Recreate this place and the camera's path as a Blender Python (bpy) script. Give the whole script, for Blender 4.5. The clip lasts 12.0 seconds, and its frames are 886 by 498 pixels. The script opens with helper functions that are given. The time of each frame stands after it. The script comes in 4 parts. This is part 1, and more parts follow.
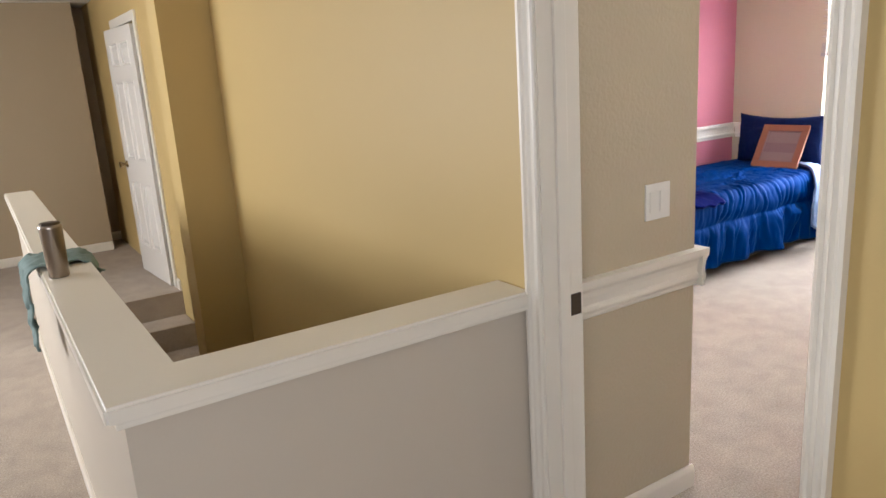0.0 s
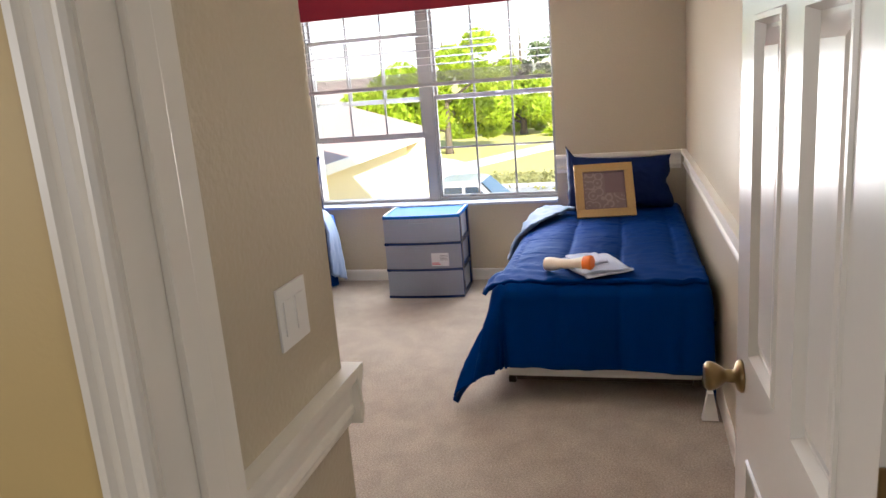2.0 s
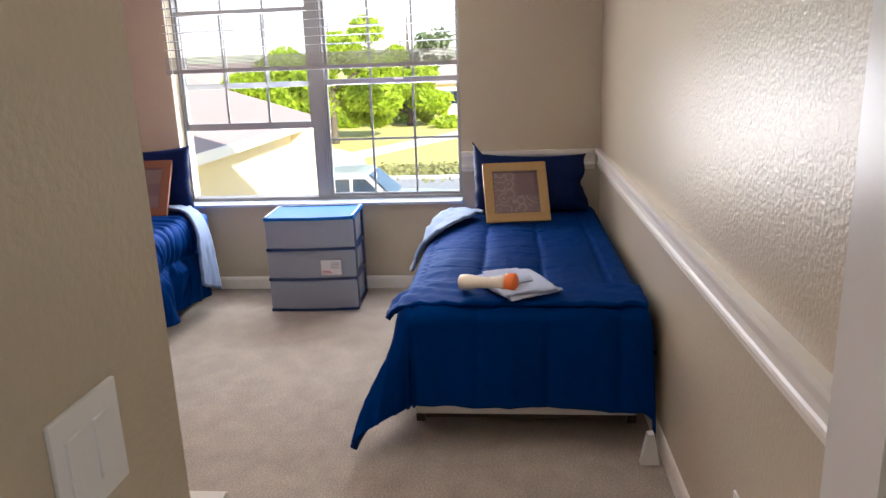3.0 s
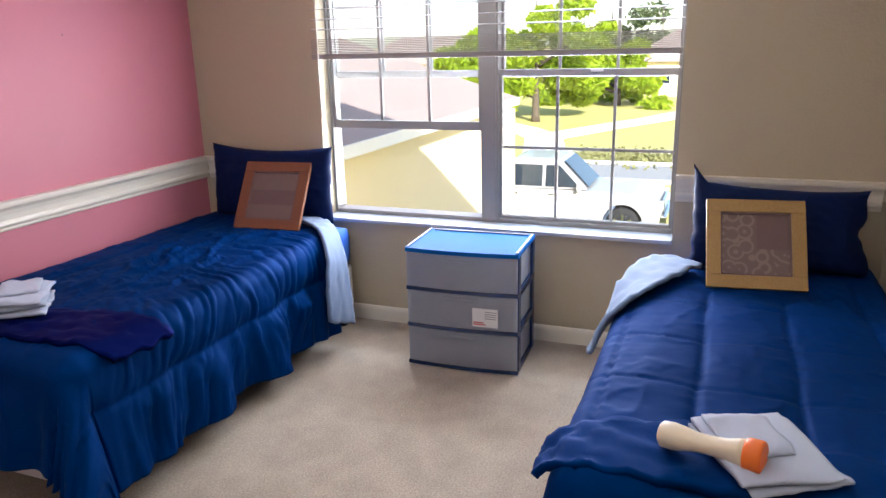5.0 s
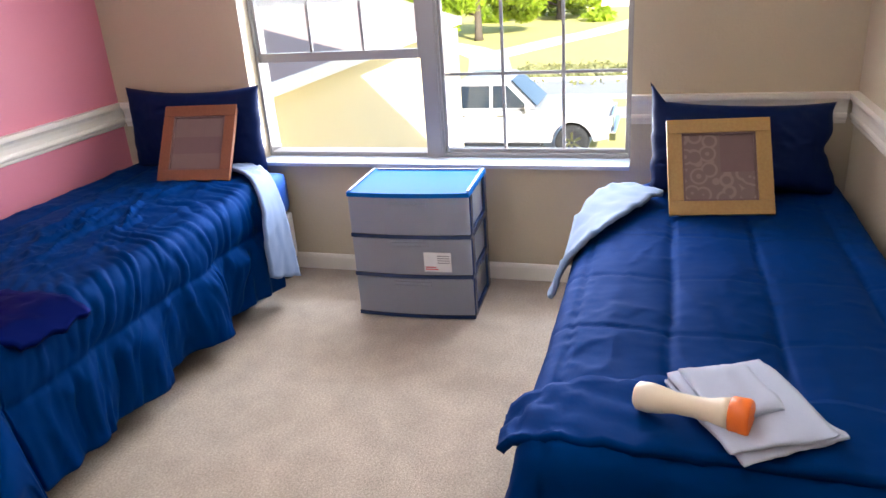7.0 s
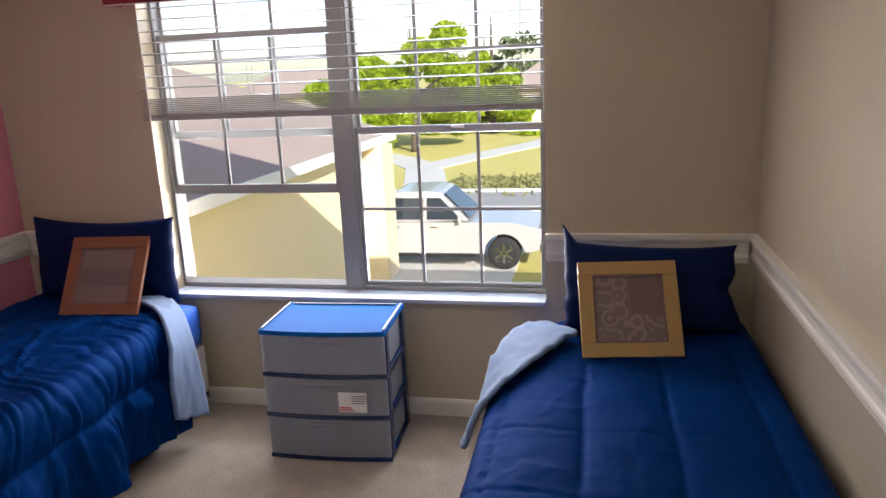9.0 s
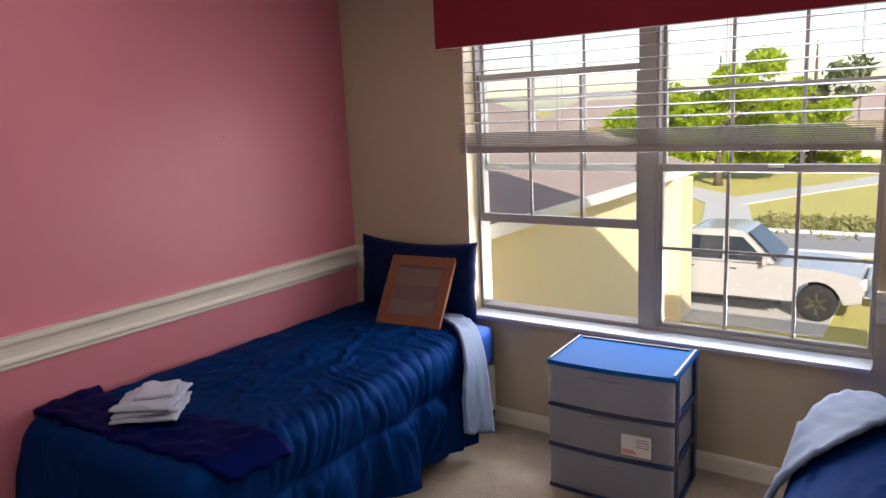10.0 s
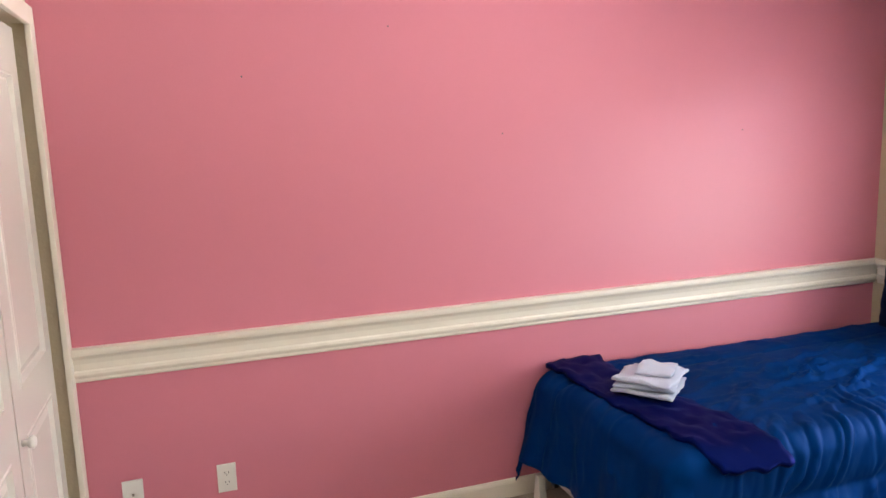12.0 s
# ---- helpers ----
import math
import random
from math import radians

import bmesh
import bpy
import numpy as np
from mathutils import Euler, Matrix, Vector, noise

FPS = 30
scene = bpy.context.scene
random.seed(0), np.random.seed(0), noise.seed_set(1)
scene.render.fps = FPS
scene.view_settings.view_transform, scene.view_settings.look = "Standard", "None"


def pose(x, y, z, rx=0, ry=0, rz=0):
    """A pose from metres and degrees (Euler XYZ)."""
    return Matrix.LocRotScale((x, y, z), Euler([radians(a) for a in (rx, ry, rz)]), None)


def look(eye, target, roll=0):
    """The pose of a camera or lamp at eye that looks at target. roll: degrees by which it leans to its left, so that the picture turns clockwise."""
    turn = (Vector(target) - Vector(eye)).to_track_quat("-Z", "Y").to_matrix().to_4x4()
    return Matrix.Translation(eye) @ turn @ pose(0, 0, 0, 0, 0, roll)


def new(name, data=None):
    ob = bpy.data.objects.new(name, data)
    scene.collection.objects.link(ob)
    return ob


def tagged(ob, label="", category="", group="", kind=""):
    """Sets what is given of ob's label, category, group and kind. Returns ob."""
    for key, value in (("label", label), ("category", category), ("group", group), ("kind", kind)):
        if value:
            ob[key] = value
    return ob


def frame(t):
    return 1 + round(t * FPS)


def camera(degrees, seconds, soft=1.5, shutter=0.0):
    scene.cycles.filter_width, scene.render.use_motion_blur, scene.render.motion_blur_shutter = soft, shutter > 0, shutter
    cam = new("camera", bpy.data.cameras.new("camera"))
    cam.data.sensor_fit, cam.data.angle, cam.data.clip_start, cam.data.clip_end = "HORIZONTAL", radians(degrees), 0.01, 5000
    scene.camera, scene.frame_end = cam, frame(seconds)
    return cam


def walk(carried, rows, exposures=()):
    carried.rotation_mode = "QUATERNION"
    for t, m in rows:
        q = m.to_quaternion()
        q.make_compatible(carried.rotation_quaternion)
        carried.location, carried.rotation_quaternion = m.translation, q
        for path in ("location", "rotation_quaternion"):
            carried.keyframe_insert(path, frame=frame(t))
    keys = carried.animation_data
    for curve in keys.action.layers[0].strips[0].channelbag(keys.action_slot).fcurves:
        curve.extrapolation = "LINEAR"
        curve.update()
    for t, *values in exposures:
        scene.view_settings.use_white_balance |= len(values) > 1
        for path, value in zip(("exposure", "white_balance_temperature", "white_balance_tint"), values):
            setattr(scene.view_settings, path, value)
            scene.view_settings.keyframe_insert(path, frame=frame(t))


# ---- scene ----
cam = camera(63.1, 12.0)
# seconds, eye, target, roll
ROWS = [
    (0, (-0.002, 0.070, 1.578), (1.038, 1.709, 1.090), -3.7),
    (0.5, (0.094, 0.325, 1.504), (1.42, 1.76, 1.075), -4.6),
    (1, (0.247, 0.604, 1.517), (1.909, 1.617, 1.059), -4.3),
    (1.5, (0.458, 0.799, 1.519), (2.226, 1.616, 1.067), -5.4),
    (2, (0.649, 1.017, 1.517), (2.53, 1.521, 1.06), -4.6),
    (2.5, (0.868, 1.15, 1.501), (2.799, 1.366, 1.028), -2.6),
    (2.7, (1.001, 1.177, 1.474), (2.93, 1.37, 0.983), -2.3),
    (4.3, (1.989, 1.249, 1.599), (3.873, 1.571, 1.01), -1.4),
    (4.5, (2.11, 1.267, 1.57), (3.981, 1.726, 1.034), -1.6),
    (5, (2.361, 1.327, 1.54), (4.151, 2.031, 0.992), -1.4),
    (5.5, (2.485, 1.403, 1.552), (4.264, 2.138, 1.01), -2.1),
    (6, (2.561, 1.421, 1.541), (4.297, 2.216, 0.946), -3.0),
    (6.5, (2.6, 1.403, 1.534), (4.323, 2.154, 0.853), -3.7),
    (7, (2.605, 1.384, 1.534), (4.37, 1.955, 0.787), -4.2),
    (7.2, (2.619, 1.38, 1.529), (4.413, 1.844, 0.777), -4.1),
    (8.8, (2.712, 1.299, 1.639), (4.625, 1.57, 1.122), -2.4),
    (9, (2.709, 1.307, 1.653), (4.606, 1.72, 1.17), -2.5),
    (9.5, (2.695, 1.309, 1.667), (4.488, 2.088, 1.246), -2.8),
    (10, (2.68, 1.333, 1.685), (4.286, 2.466, 1.314), -2.7),
    (10.5, (2.67, 1.34, 1.688), (4.069, 2.729, 1.35), -2.2),
    (11, (2.616, 1.373, 1.68), (3.752, 2.988, 1.361), -1.8),
    (11.5, (2.553, 1.406, 1.682), (3.471, 3.154, 1.362), -1.7),
    (12, (2.503, 1.411, 1.64), (3.139, 3.282, 1.329), -1.9),
]
EXPOSURES = [(0.0, 2.2, 5800, 12), (0.5, 1.95, 5850, 12), (1.0, 1.95, 5900, 12), (1.5, 1.85, 5950, 13), (2.0, 1.5, 6100, 13), (2.5, 1.3, 6000, 14), (4.5, 1.35, 5850, 13), (5.5, 1.25, 5900, 15), (6.5, 1.25, 5850, 15), (7.0, 1.6, 5900, 15), (9.0, 0.68, 6150, 16), (9.5, 0.5, 6300, 17), (10.0, 0.45, 6500, 18), (11.0, 1.1, 6600, 16), (11.5, 1.4, 6600, 13), (12.0, 1.68, 6300, 10)]
walk(cam, [(t, look(eye, target, roll)) for t, eye, target, roll in ROWS], EXPOSURES)

# ---- world, sun, lights ----
SUN_EL, SUN_AZ = 26.0, 33.0   # the sun stands behind the house; its light travels along +x, turned to +y by SUN_AZ
world = bpy.data.worlds.new("sky")
scene.world = world
world.use_nodes = True
wn = world.node_tree.nodes
sky = wn.new("ShaderNodeTexSky")
sky.sky_type = "NISHITA"
sky.sun_disc = False
sky.sun_elevation = radians(SUN_EL)
sky.sun_rotation = radians(270 - SUN_AZ)
world.node_tree.links.new(sky.outputs[0], wn["Background"].inputs[0])
wn["Background"].inputs[1].default_value = 0.15
sun = new("sun", bpy.data.lights.new("sun", "SUN"))
sun.data.energy, sun.data.angle, sun.data.color = 5.0, radians(0.5), (1.0, 0.93, 0.82)
sun.matrix_world = look((0, 0, 30), (30 * math.cos(radians(SUN_AZ)), 30 * math.sin(radians(SUN_AZ)), 30 - 30 * math.tan(radians(SUN_EL))))


def area(name, eye, target, w, h, power, color):
    ob = new(name, bpy.data.lights.new(name, "AREA"))
    ob.data.shape, ob.data.size, ob.data.size_y, ob.data.energy, ob.data.color = "RECTANGLE", w, h, power, color
    ob.matrix_world = look(eye, target)
    return ob


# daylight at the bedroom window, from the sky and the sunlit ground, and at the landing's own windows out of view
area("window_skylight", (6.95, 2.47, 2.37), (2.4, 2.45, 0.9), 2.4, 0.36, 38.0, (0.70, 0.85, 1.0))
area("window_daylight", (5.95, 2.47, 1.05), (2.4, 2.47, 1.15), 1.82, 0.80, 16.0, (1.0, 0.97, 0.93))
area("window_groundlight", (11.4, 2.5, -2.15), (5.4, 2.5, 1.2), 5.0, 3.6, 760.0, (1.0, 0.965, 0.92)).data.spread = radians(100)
area("hall_daylight", (-2.55, 5.0, 1.50), (1.2, 3.2, 1.05), 2.0, 1.1, 28.0, (1.0, 0.96, 0.90))
area("hall_back_daylight", (-1.2, -1.22, 1.55), (0.5, 1.6, 0.8), 1.3, 1.2, 8.5, (0.95, 0.97, 1.0))


# ---- materials ----
def material(name, base, rough=0.6, vary=0.06, scale=6.0, fine=180.0, bump=0.15, dist=0.002, metal=0.0, spec=0.5, hue=None, coat=0.0, sheen=0.0):
    """Principled paint, cloth or metal: two scales of tone, fine relief."""
    m = bpy.data.materials.new(name)
    m.use_nodes = True
    n, l = m.node_tree.nodes, m.node_tree.links
    b = n["Principled BSDF"]
    tc = n.new("ShaderNodeTexCoord")
    big = n.new("ShaderNodeTexNoise")
    big.inputs["Scale"].default_value, big.inputs["Detail"].default_value = scale, 4.0
    small = n.new("ShaderNodeTexNoise")
    small.inputs["Scale"].default_value, small.inputs["Detail"].default_value = fine, 3.0
    l.new(tc.outputs["Object"], big.inputs["Vector"])
    l.new(tc.outputs["Object"], small.inputs["Vector"])
    mix = n.new("ShaderNodeMix")
    mix.data_type = "RGBA"
    other = hue or tuple(c * (1 - 2 * vary) for c in base)
    mix.inputs["A"].default_value, mix.inputs["B"].default_value = (*base, 1), (*other, 1)
    add = n.new("ShaderNodeMath")
    add.operation = "MULTIPLY_ADD"
    add.inputs[1].default_value, add.inputs[2].default_value = 0.35, -0.05
    l.new(small.outputs["Fac"], add.inputs[0])
    add2 = n.new("ShaderNodeMath")
    add2.operation, add2.use_clamp = "MULTIPLY_ADD", True
    add2.inputs[1].default_value = 0.7
    l.new(big.outputs["Fac"], add2.inputs[0])
    l.new(add.outputs[0], add2.inputs[2])
    l.new(add2.outputs[0], mix.inputs["Factor"])
    l.new(mix.outputs["Result"], b.inputs["Base Color"])
    bp = n.new("ShaderNodeBump")
    bp.inputs["Strength"].default_value, bp.inputs["Distance"].default_value = bump, dist
    l.new(small.outputs["Fac"], bp.inputs["Height"])
    l.new(bp.outputs[0], b.inputs["Normal"])
    b.inputs["Roughness"].default_value, b.inputs["Metallic"].default_value = rough, metal
    b.inputs["Specular IOR Level"].default_value = spec
    b.inputs["Coat Weight"].default_value = coat
    b.inputs["Sheen Weight"].default_value = sheen
    return m


def carpet_material(name, base, dark):
    m = material(name, base, 0.95, 0.1, 1.6, 260.0, 0.7, 0.006, spec=0.1, hue=dark, sheen=0.15)
    n, l = m.node_tree.nodes, m.node_tree.links
    b = n["Principled BSDF"]
    mid = n.new("ShaderNodeTexNoise")
    mid.inputs["Scale"].default_value, mid.inputs["Detail"].default_value, mid.inputs["Distortion"].default_value = 7.5, 6.0, 0.3
    tc = n.new("ShaderNodeTexCoord")
    l.new(tc.outputs["Object"], mid.inputs["Vector"])
    ramp = n.new("ShaderNodeMapRange")
    ramp.inputs["From Min"].default_value, ramp.inputs["From Max"].default_value = 0.35, 0.65
    ramp.inputs["To Min"].default_value, ramp.inputs["To Max"].default_value = 0.90, 1.06
    l.new(mid.outputs["Fac"], ramp.inputs["Value"])
    mul = n.new("ShaderNodeMix")
    mul.data_type, mul.blend_type = "RGBA", "MULTIPLY"
    mul.inputs["Factor"].default_value = 1.0
    src = b.inputs["Base Color"].links[0].from_socket
    pile = n.new("ShaderNodeTexNoise")
    pile.inputs["Scale"].default_value, pile.inputs["Detail"].default_value = 130.0, 4.0
    l.new(tc.outputs["Object"], pile.inputs["Vector"])
    ramp2 = n.new("ShaderNodeMapRange")
    ramp2.inputs["From Min"].default_value, ramp2.inputs["From Max"].default_value = 0.3, 0.7
    ramp2.inputs["To Min"].default_value, ramp2.inputs["To Max"].default_value = 0.72, 1.22
    l.new(pile.outputs["Fac"], ramp2.inputs["Value"])
    both = n.new("ShaderNodeMath")
    both.operation = "MULTIPLY"
    l.new(ramp.outputs[0], both.inputs[0])
    l.new(ramp2.outputs[0], both.inputs[1])
    l.new(src, mul.inputs["A"])
    l.new(both.outputs[0], mul.inputs["B"])
    l.new(mul.outputs["Result"], b.inputs["Base Color"])
    return m


def wood_material(name, light, dark, rough=0.45, axis_scale=(4.0, 60.0, 60.0)):
    m = bpy.data.materials.new(name)
    m.use_nodes = True
    n, l = m.node_tree.nodes, m.node_tree.links
    b = n["Principled BSDF"]
    tc, mp, nz, mx = n.new("ShaderNodeTexCoord"), n.new("ShaderNodeMapping"), n.new("ShaderNodeTexNoise"), n.new("ShaderNodeMix")
    mp.inputs["Scale"].default_value = axis_scale
    nz.inputs["Scale"].default_value, nz.inputs["Detail"].default_value = 1.5, 5.0
    mx.data_type = "RGBA"
    mx.inputs["A"].default_value, mx.inputs["B"].default_value = (*light, 1), (*dark, 1)
    l.new(tc.outputs["Object"], mp.inputs[0])
    l.new(mp.outputs[0], nz.inputs["Vector"])
    l.new(nz.outputs["Fac"], mx.inputs["Factor"])
    l.new(mx.outputs["Result"], b.inputs["Base Color"])
    b.inputs["Roughness"].default_value = rough
    return m


def damask_material(name, light, dark):
    """Woven swirls in two tones, by distorted rings."""
    m = bpy.data.materials.new(name)
    m.use_nodes = True
    n, l = m.node_tree.nodes, m.node_tree.links
    b = n["Principled BSDF"]
    tc, wv, mr, mx = n.new("ShaderNodeTexCoord"), n.new("ShaderNodeTexVoronoi"), n.new("ShaderNodeMapRange"), n.new("ShaderNodeMix")
    wave = n.new("ShaderNodeMath")
    wv.inputs["Scale"].default_value = 17.0
    wave.operation = "SINE"
    mulf = n.new("ShaderNodeMath")
    mulf.operation = "MULTIPLY"
    mulf.inputs[1].default_value = 16.0
    l.new(tc.outputs["Object"], wv.inputs["Vector"])
    l.new(wv.outputs["Distance"], mulf.inputs[0])
    l.new(mulf.outputs[0], wave.inputs[0])
    mr.inputs["From Min"].default_value, mr.inputs["From Max"].default_value = 0.2, 0.7
    l.new(wave.outputs[0], mr.inputs["Value"])
    mx.data_type = "RGBA"
    mx.inputs["A"].default_value, mx.inputs["B"].default_value = (*dark, 1), (*light, 1)
    l.new(mr.outputs[0], mx.inputs["Factor"])
    l.new(mx.outputs["Result"], b.inputs["Base Color"])
    b.inputs["Roughness"].default_value = 0.7
    return m


def clear_material(name, tint, gloss=0.04, milk=0.0):
    """A thin pane or frosted plastic sheet: see-through with a little gloss."""
    m = bpy.data.materials.new(name)
    m.use_nodes = True
    n, l = m.node_tree.nodes, m.node_tree.links
    out = n["Material Output"]
    n.remove(n["Principled BSDF"])
    tr, gl, fr, mx = n.new("ShaderNodeBsdfTransparent"), n.new("ShaderNodeBsdfGlossy"), n.new("ShaderNodeFresnel"), n.new("ShaderNodeMixShader")
    tr.inputs["Color"].default_value = (*tint, 1)
    gl.inputs["Roughness"].default_value = 0.03 if milk == 0 else 0.3
    fr.inputs["IOR"].default_value = 1.0 + gloss * 10
    first = tr.outputs[0]
    if milk:
        df, tl, m2, m3 = n.new("ShaderNodeBsdfDiffuse"), n.new("ShaderNodeBsdfTranslucent"), n.new("ShaderNodeMixShader"), n.new("ShaderNodeMixShader")
        df.inputs["Color"].default_value = tl.inputs["Color"].default_value = (0.76, 0.79, 0.88, 1)
        m3.inputs[0].default_value = 0.5
        l.new(df.outputs[0], m3.inputs[1])
        l.new(tl.outputs[0], m3.inputs[2])
        m2.inputs[0].default_value = milk
        l.new(tr.outputs[0], m2.inputs[1])
        l.new(m3.outputs[0], m2.inputs[2])
        first = m2.outputs[0]
    l.new(fr.outputs[0], mx.inputs[0])
    l.new(first, mx.inputs[1])
    l.new(gl.outputs[0], mx.inputs[2])
    l.new(mx.outputs[0], out.inputs["Surface"])
    return m


PINK = material("pink_wall_paint", (0.63, 0.205, 0.272), 0.5, 0.05, 1.2, 150.0, 0.12, 0.002)
BEIGE = material("beige_wall_paint", (0.53, 0.45, 0.315), 0.30, 0.04, 1.2, 80.0, 0.5, 0.004)
HALL = material("hall_yellow_paint", (0.56, 0.41, 0.165), 0.5, 0.04, 1.0, 150.0, 0.15, 0.002)
HALFWALL = material("half_wall_paint", (0.57, 0.505, 0.41), 0.55, 0.03, 1.0, 150.0, 0.12, 0.002)
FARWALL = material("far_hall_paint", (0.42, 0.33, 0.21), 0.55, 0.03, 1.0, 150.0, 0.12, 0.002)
TRIM = material("white_trim_paint", (0.80, 0.745, 0.64), 0.35, 0.03, 3.0, 60.0, 0.06, 0.001)
DOORWHITE = material("white_door_paint", (0.76, 0.73, 0.67), 0.24, 0.03, 2.0, 80.0, 0.08, 0.001)
CEIL = material("ceiling_paint", (0.85, 0.84, 0.80), 0.9, 0.03, 3.0, 60.0, 0.5, 0.006)
CARPET = carpet_material("beige_carpet", (0.47, 0.395, 0.315), (0.34, 0.275, 0.213))
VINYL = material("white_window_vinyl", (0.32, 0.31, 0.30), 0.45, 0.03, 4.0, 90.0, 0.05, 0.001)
MARBLE = material("window_sill_stone", (0.52, 0.58, 0.66), 0.25, 0.05, 5.0, 40.0, 0.03, 0.001)
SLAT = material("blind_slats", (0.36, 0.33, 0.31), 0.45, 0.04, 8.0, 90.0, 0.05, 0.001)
RED = material("red_valance_cloth", (0.26, 0.008, 0.02), 0.85, 0.08, 6.0, 500.0, 0.3, 0.001, sheen=0.1)
BLUE = material("blue_comforter_cloth", (0.0006, 0.0255, 0.135), 0.62, 0.1, 4.0, 900.0, 0.15, 0.0006, metal=0.3, spec=0.08)
BLUE.node_tree.nodes["Principled BSDF"].inputs["Specular Tint"].default_value = (0.05, 0.55, 1.0, 1)
INDIGO = material("indigo_hem_satin", (0.002, 0.007, 0.075), 0.45, 0.1, 4.0, 900.0, 0.1, 0.0006, metal=0.5, spec=0.1)
INDIGO.node_tree.nodes["Principled BSDF"].inputs["Specular Tint"].default_value = (0.05, 0.12, 0.9, 1)
NAVY = material("navy_pillow_cloth", (0.001, 0.009, 0.055), 0.6, 0.1, 4.0, 900.0, 0.15, 0.0006, spec=0.12)
LINING = material("pale_blue_lining_cloth", (0.15, 0.225, 0.38), 0.75, 0.05, 5.0, 900.0, 0.2, 0.0006, sheen=0.2)
SHEET = material("bright_blue_fitted_sheet", (0.02, 0.11, 0.52), 0.7, 0.06, 5.0, 900.0, 0.2, 0.0006)
WHITECLOTH = material("white_box_spring_cloth", (0.72, 0.70, 0.66), 0.8, 0.05, 6.0, 400.0, 0.2, 0.001)
TOWEL = material("white_towel_terry", (0.52, 0.57, 0.72), 0.95, 0.06, 9.0, 420.0, 0.9, 0.004, sheen=0.3)
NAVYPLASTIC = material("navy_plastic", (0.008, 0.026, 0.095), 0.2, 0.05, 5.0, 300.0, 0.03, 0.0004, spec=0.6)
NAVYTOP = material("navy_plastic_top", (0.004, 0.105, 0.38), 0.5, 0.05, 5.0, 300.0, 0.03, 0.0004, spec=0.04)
FROST = clear_material("frosted_clear_plastic", (0.88, 0.90, 0.94), 0.035, 0.46)
GLASS = clear_material("window_glass", (0.97, 0.985, 0.98), 0.035)
BRASS = material("aged_brass", (0.30, 0.21, 0.10), 0.28, 0.15, 20.0, 200.0, 0.05, 0.0004, metal=1.0)
BRONZE = material("dark_bronze", (0.09, 0.07, 0.05), 0.45, 0.1, 20.0, 200.0, 0.05, 0.0004, metal=0.8)
STEEL = material("brushed_steel", (0.42, 0.37, 0.32), 0.3, 0.1, 12.0, 300.0, 0.08, 0.0004, metal=1.0)
BLACK = material("black_plastic", (0.012, 0.012, 0.013), 0.5, 0.1)
PLATE = material("white_plastic_plate", (0.80, 0.78, 0.73), 0.35, 0.02, 5.0, 200.0, 0.03, 0.0004)
CREAM = material("cream_plastic", (0.80, 0.68, 0.50), 0.4, 0.03, 5.0, 200.0, 0.03, 0.0004)
ORANGE = material("orange_plastic", (0.85, 0.17, 0.01), 0.4, 0.03, 5.0, 200.0, 0.03, 0.0004)
REDWOOD = wood_material("red_brown_wood", (0.24, 0.085, 0.035), (0.15, 0.048, 0.018))
BAMBOO = wood_material("golden_bamboo", (0.42, 0.26, 0.085), (0.30, 0.165, 0.045))
DAMASK = damask_material("taupe_damask", (0.235, 0.17, 0.15), (0.165, 0.112, 0.102))
TAUPE = material("dark_taupe_weave", (0.17, 0.105, 0.10), 0.75, 0.1, 20.0, 500.0, 0.3, 0.0006)
TAUPE2 = material("pale_taupe_weave", (0.20, 0.135, 0.12), 0.75, 0.1, 20.0, 500.0, 0.3, 0.0006)
PAPER = material("paper_label", (0.75, 0.75, 0.74), 0.7, 0.02)
REDINK = material("red_ink", (0.6, 0.04, 0.05), 0.7, 0.02)
GREYINK = material("grey_ink", (0.12, 0.12, 0.13), 0.7, 0.02)
STRIPE = material("green_grey_cloth", (0.07, 0.13, 0.12), 0.85, 0.1, 30.0, 500.0, 0.3, 0.001, hue=(0.30, 0.38, 0.36))
STUCCO = material("tan_stucco", (0.78, 0.67, 0.43), 0.9, 0.04, 1.0, 40.0, 0.4, 0.01)
FASCIA = material("white_fascia_paint", (0.75, 0.75, 0.73), 0.6, 0.03)
SHINGLE = material("roof_shingles", (0.40, 0.31, 0.265), 0.9, 0.1, 0.8, 18.0, 0.6, 0.02)
GRASS = material("lawn_grass", (0.56, 0.50, 0.12), 0.95, 0.2, 0.25, 30.0, 0.8, 0.05, hue=(0.62, 0.53, 0.18))
ASPHALT = material("road_asphalt", (0.36, 0.35, 0.33), 0.9, 0.1, 0.5, 60.0, 0.4, 0.01)
CONCRETE = material("driveway_concrete", (0.64, 0.62, 0.57), 0.85, 0.06, 0.6, 50.0, 0.3, 0.006)
TRUCKPAINT = material("silver_truck_paint", (0.44, 0.43, 0.42), 0.25, 0.02, 2.0, 60.0, 0.0, 0.001, coat=0.5)
DARKGLASS = material("dark_car_glass", (0.02, 0.03, 0.045), 0.06, 0.02, spec=0.8)
RUBBER = material("tyre_rubber", (0.02, 0.02, 0.02), 0.85, 0.1)
CHROME = material("chrome_metal", (0.55, 0.55, 0.56), 0.15, 0.05, metal=1.0)
LEAF = material("sunlit_leaves", (0.34, 0.46, 0.015), 0.6, 0.25, 0.7, 12.0, 0.3, 0.02, hue=(0.50, 0.60, 0.03))
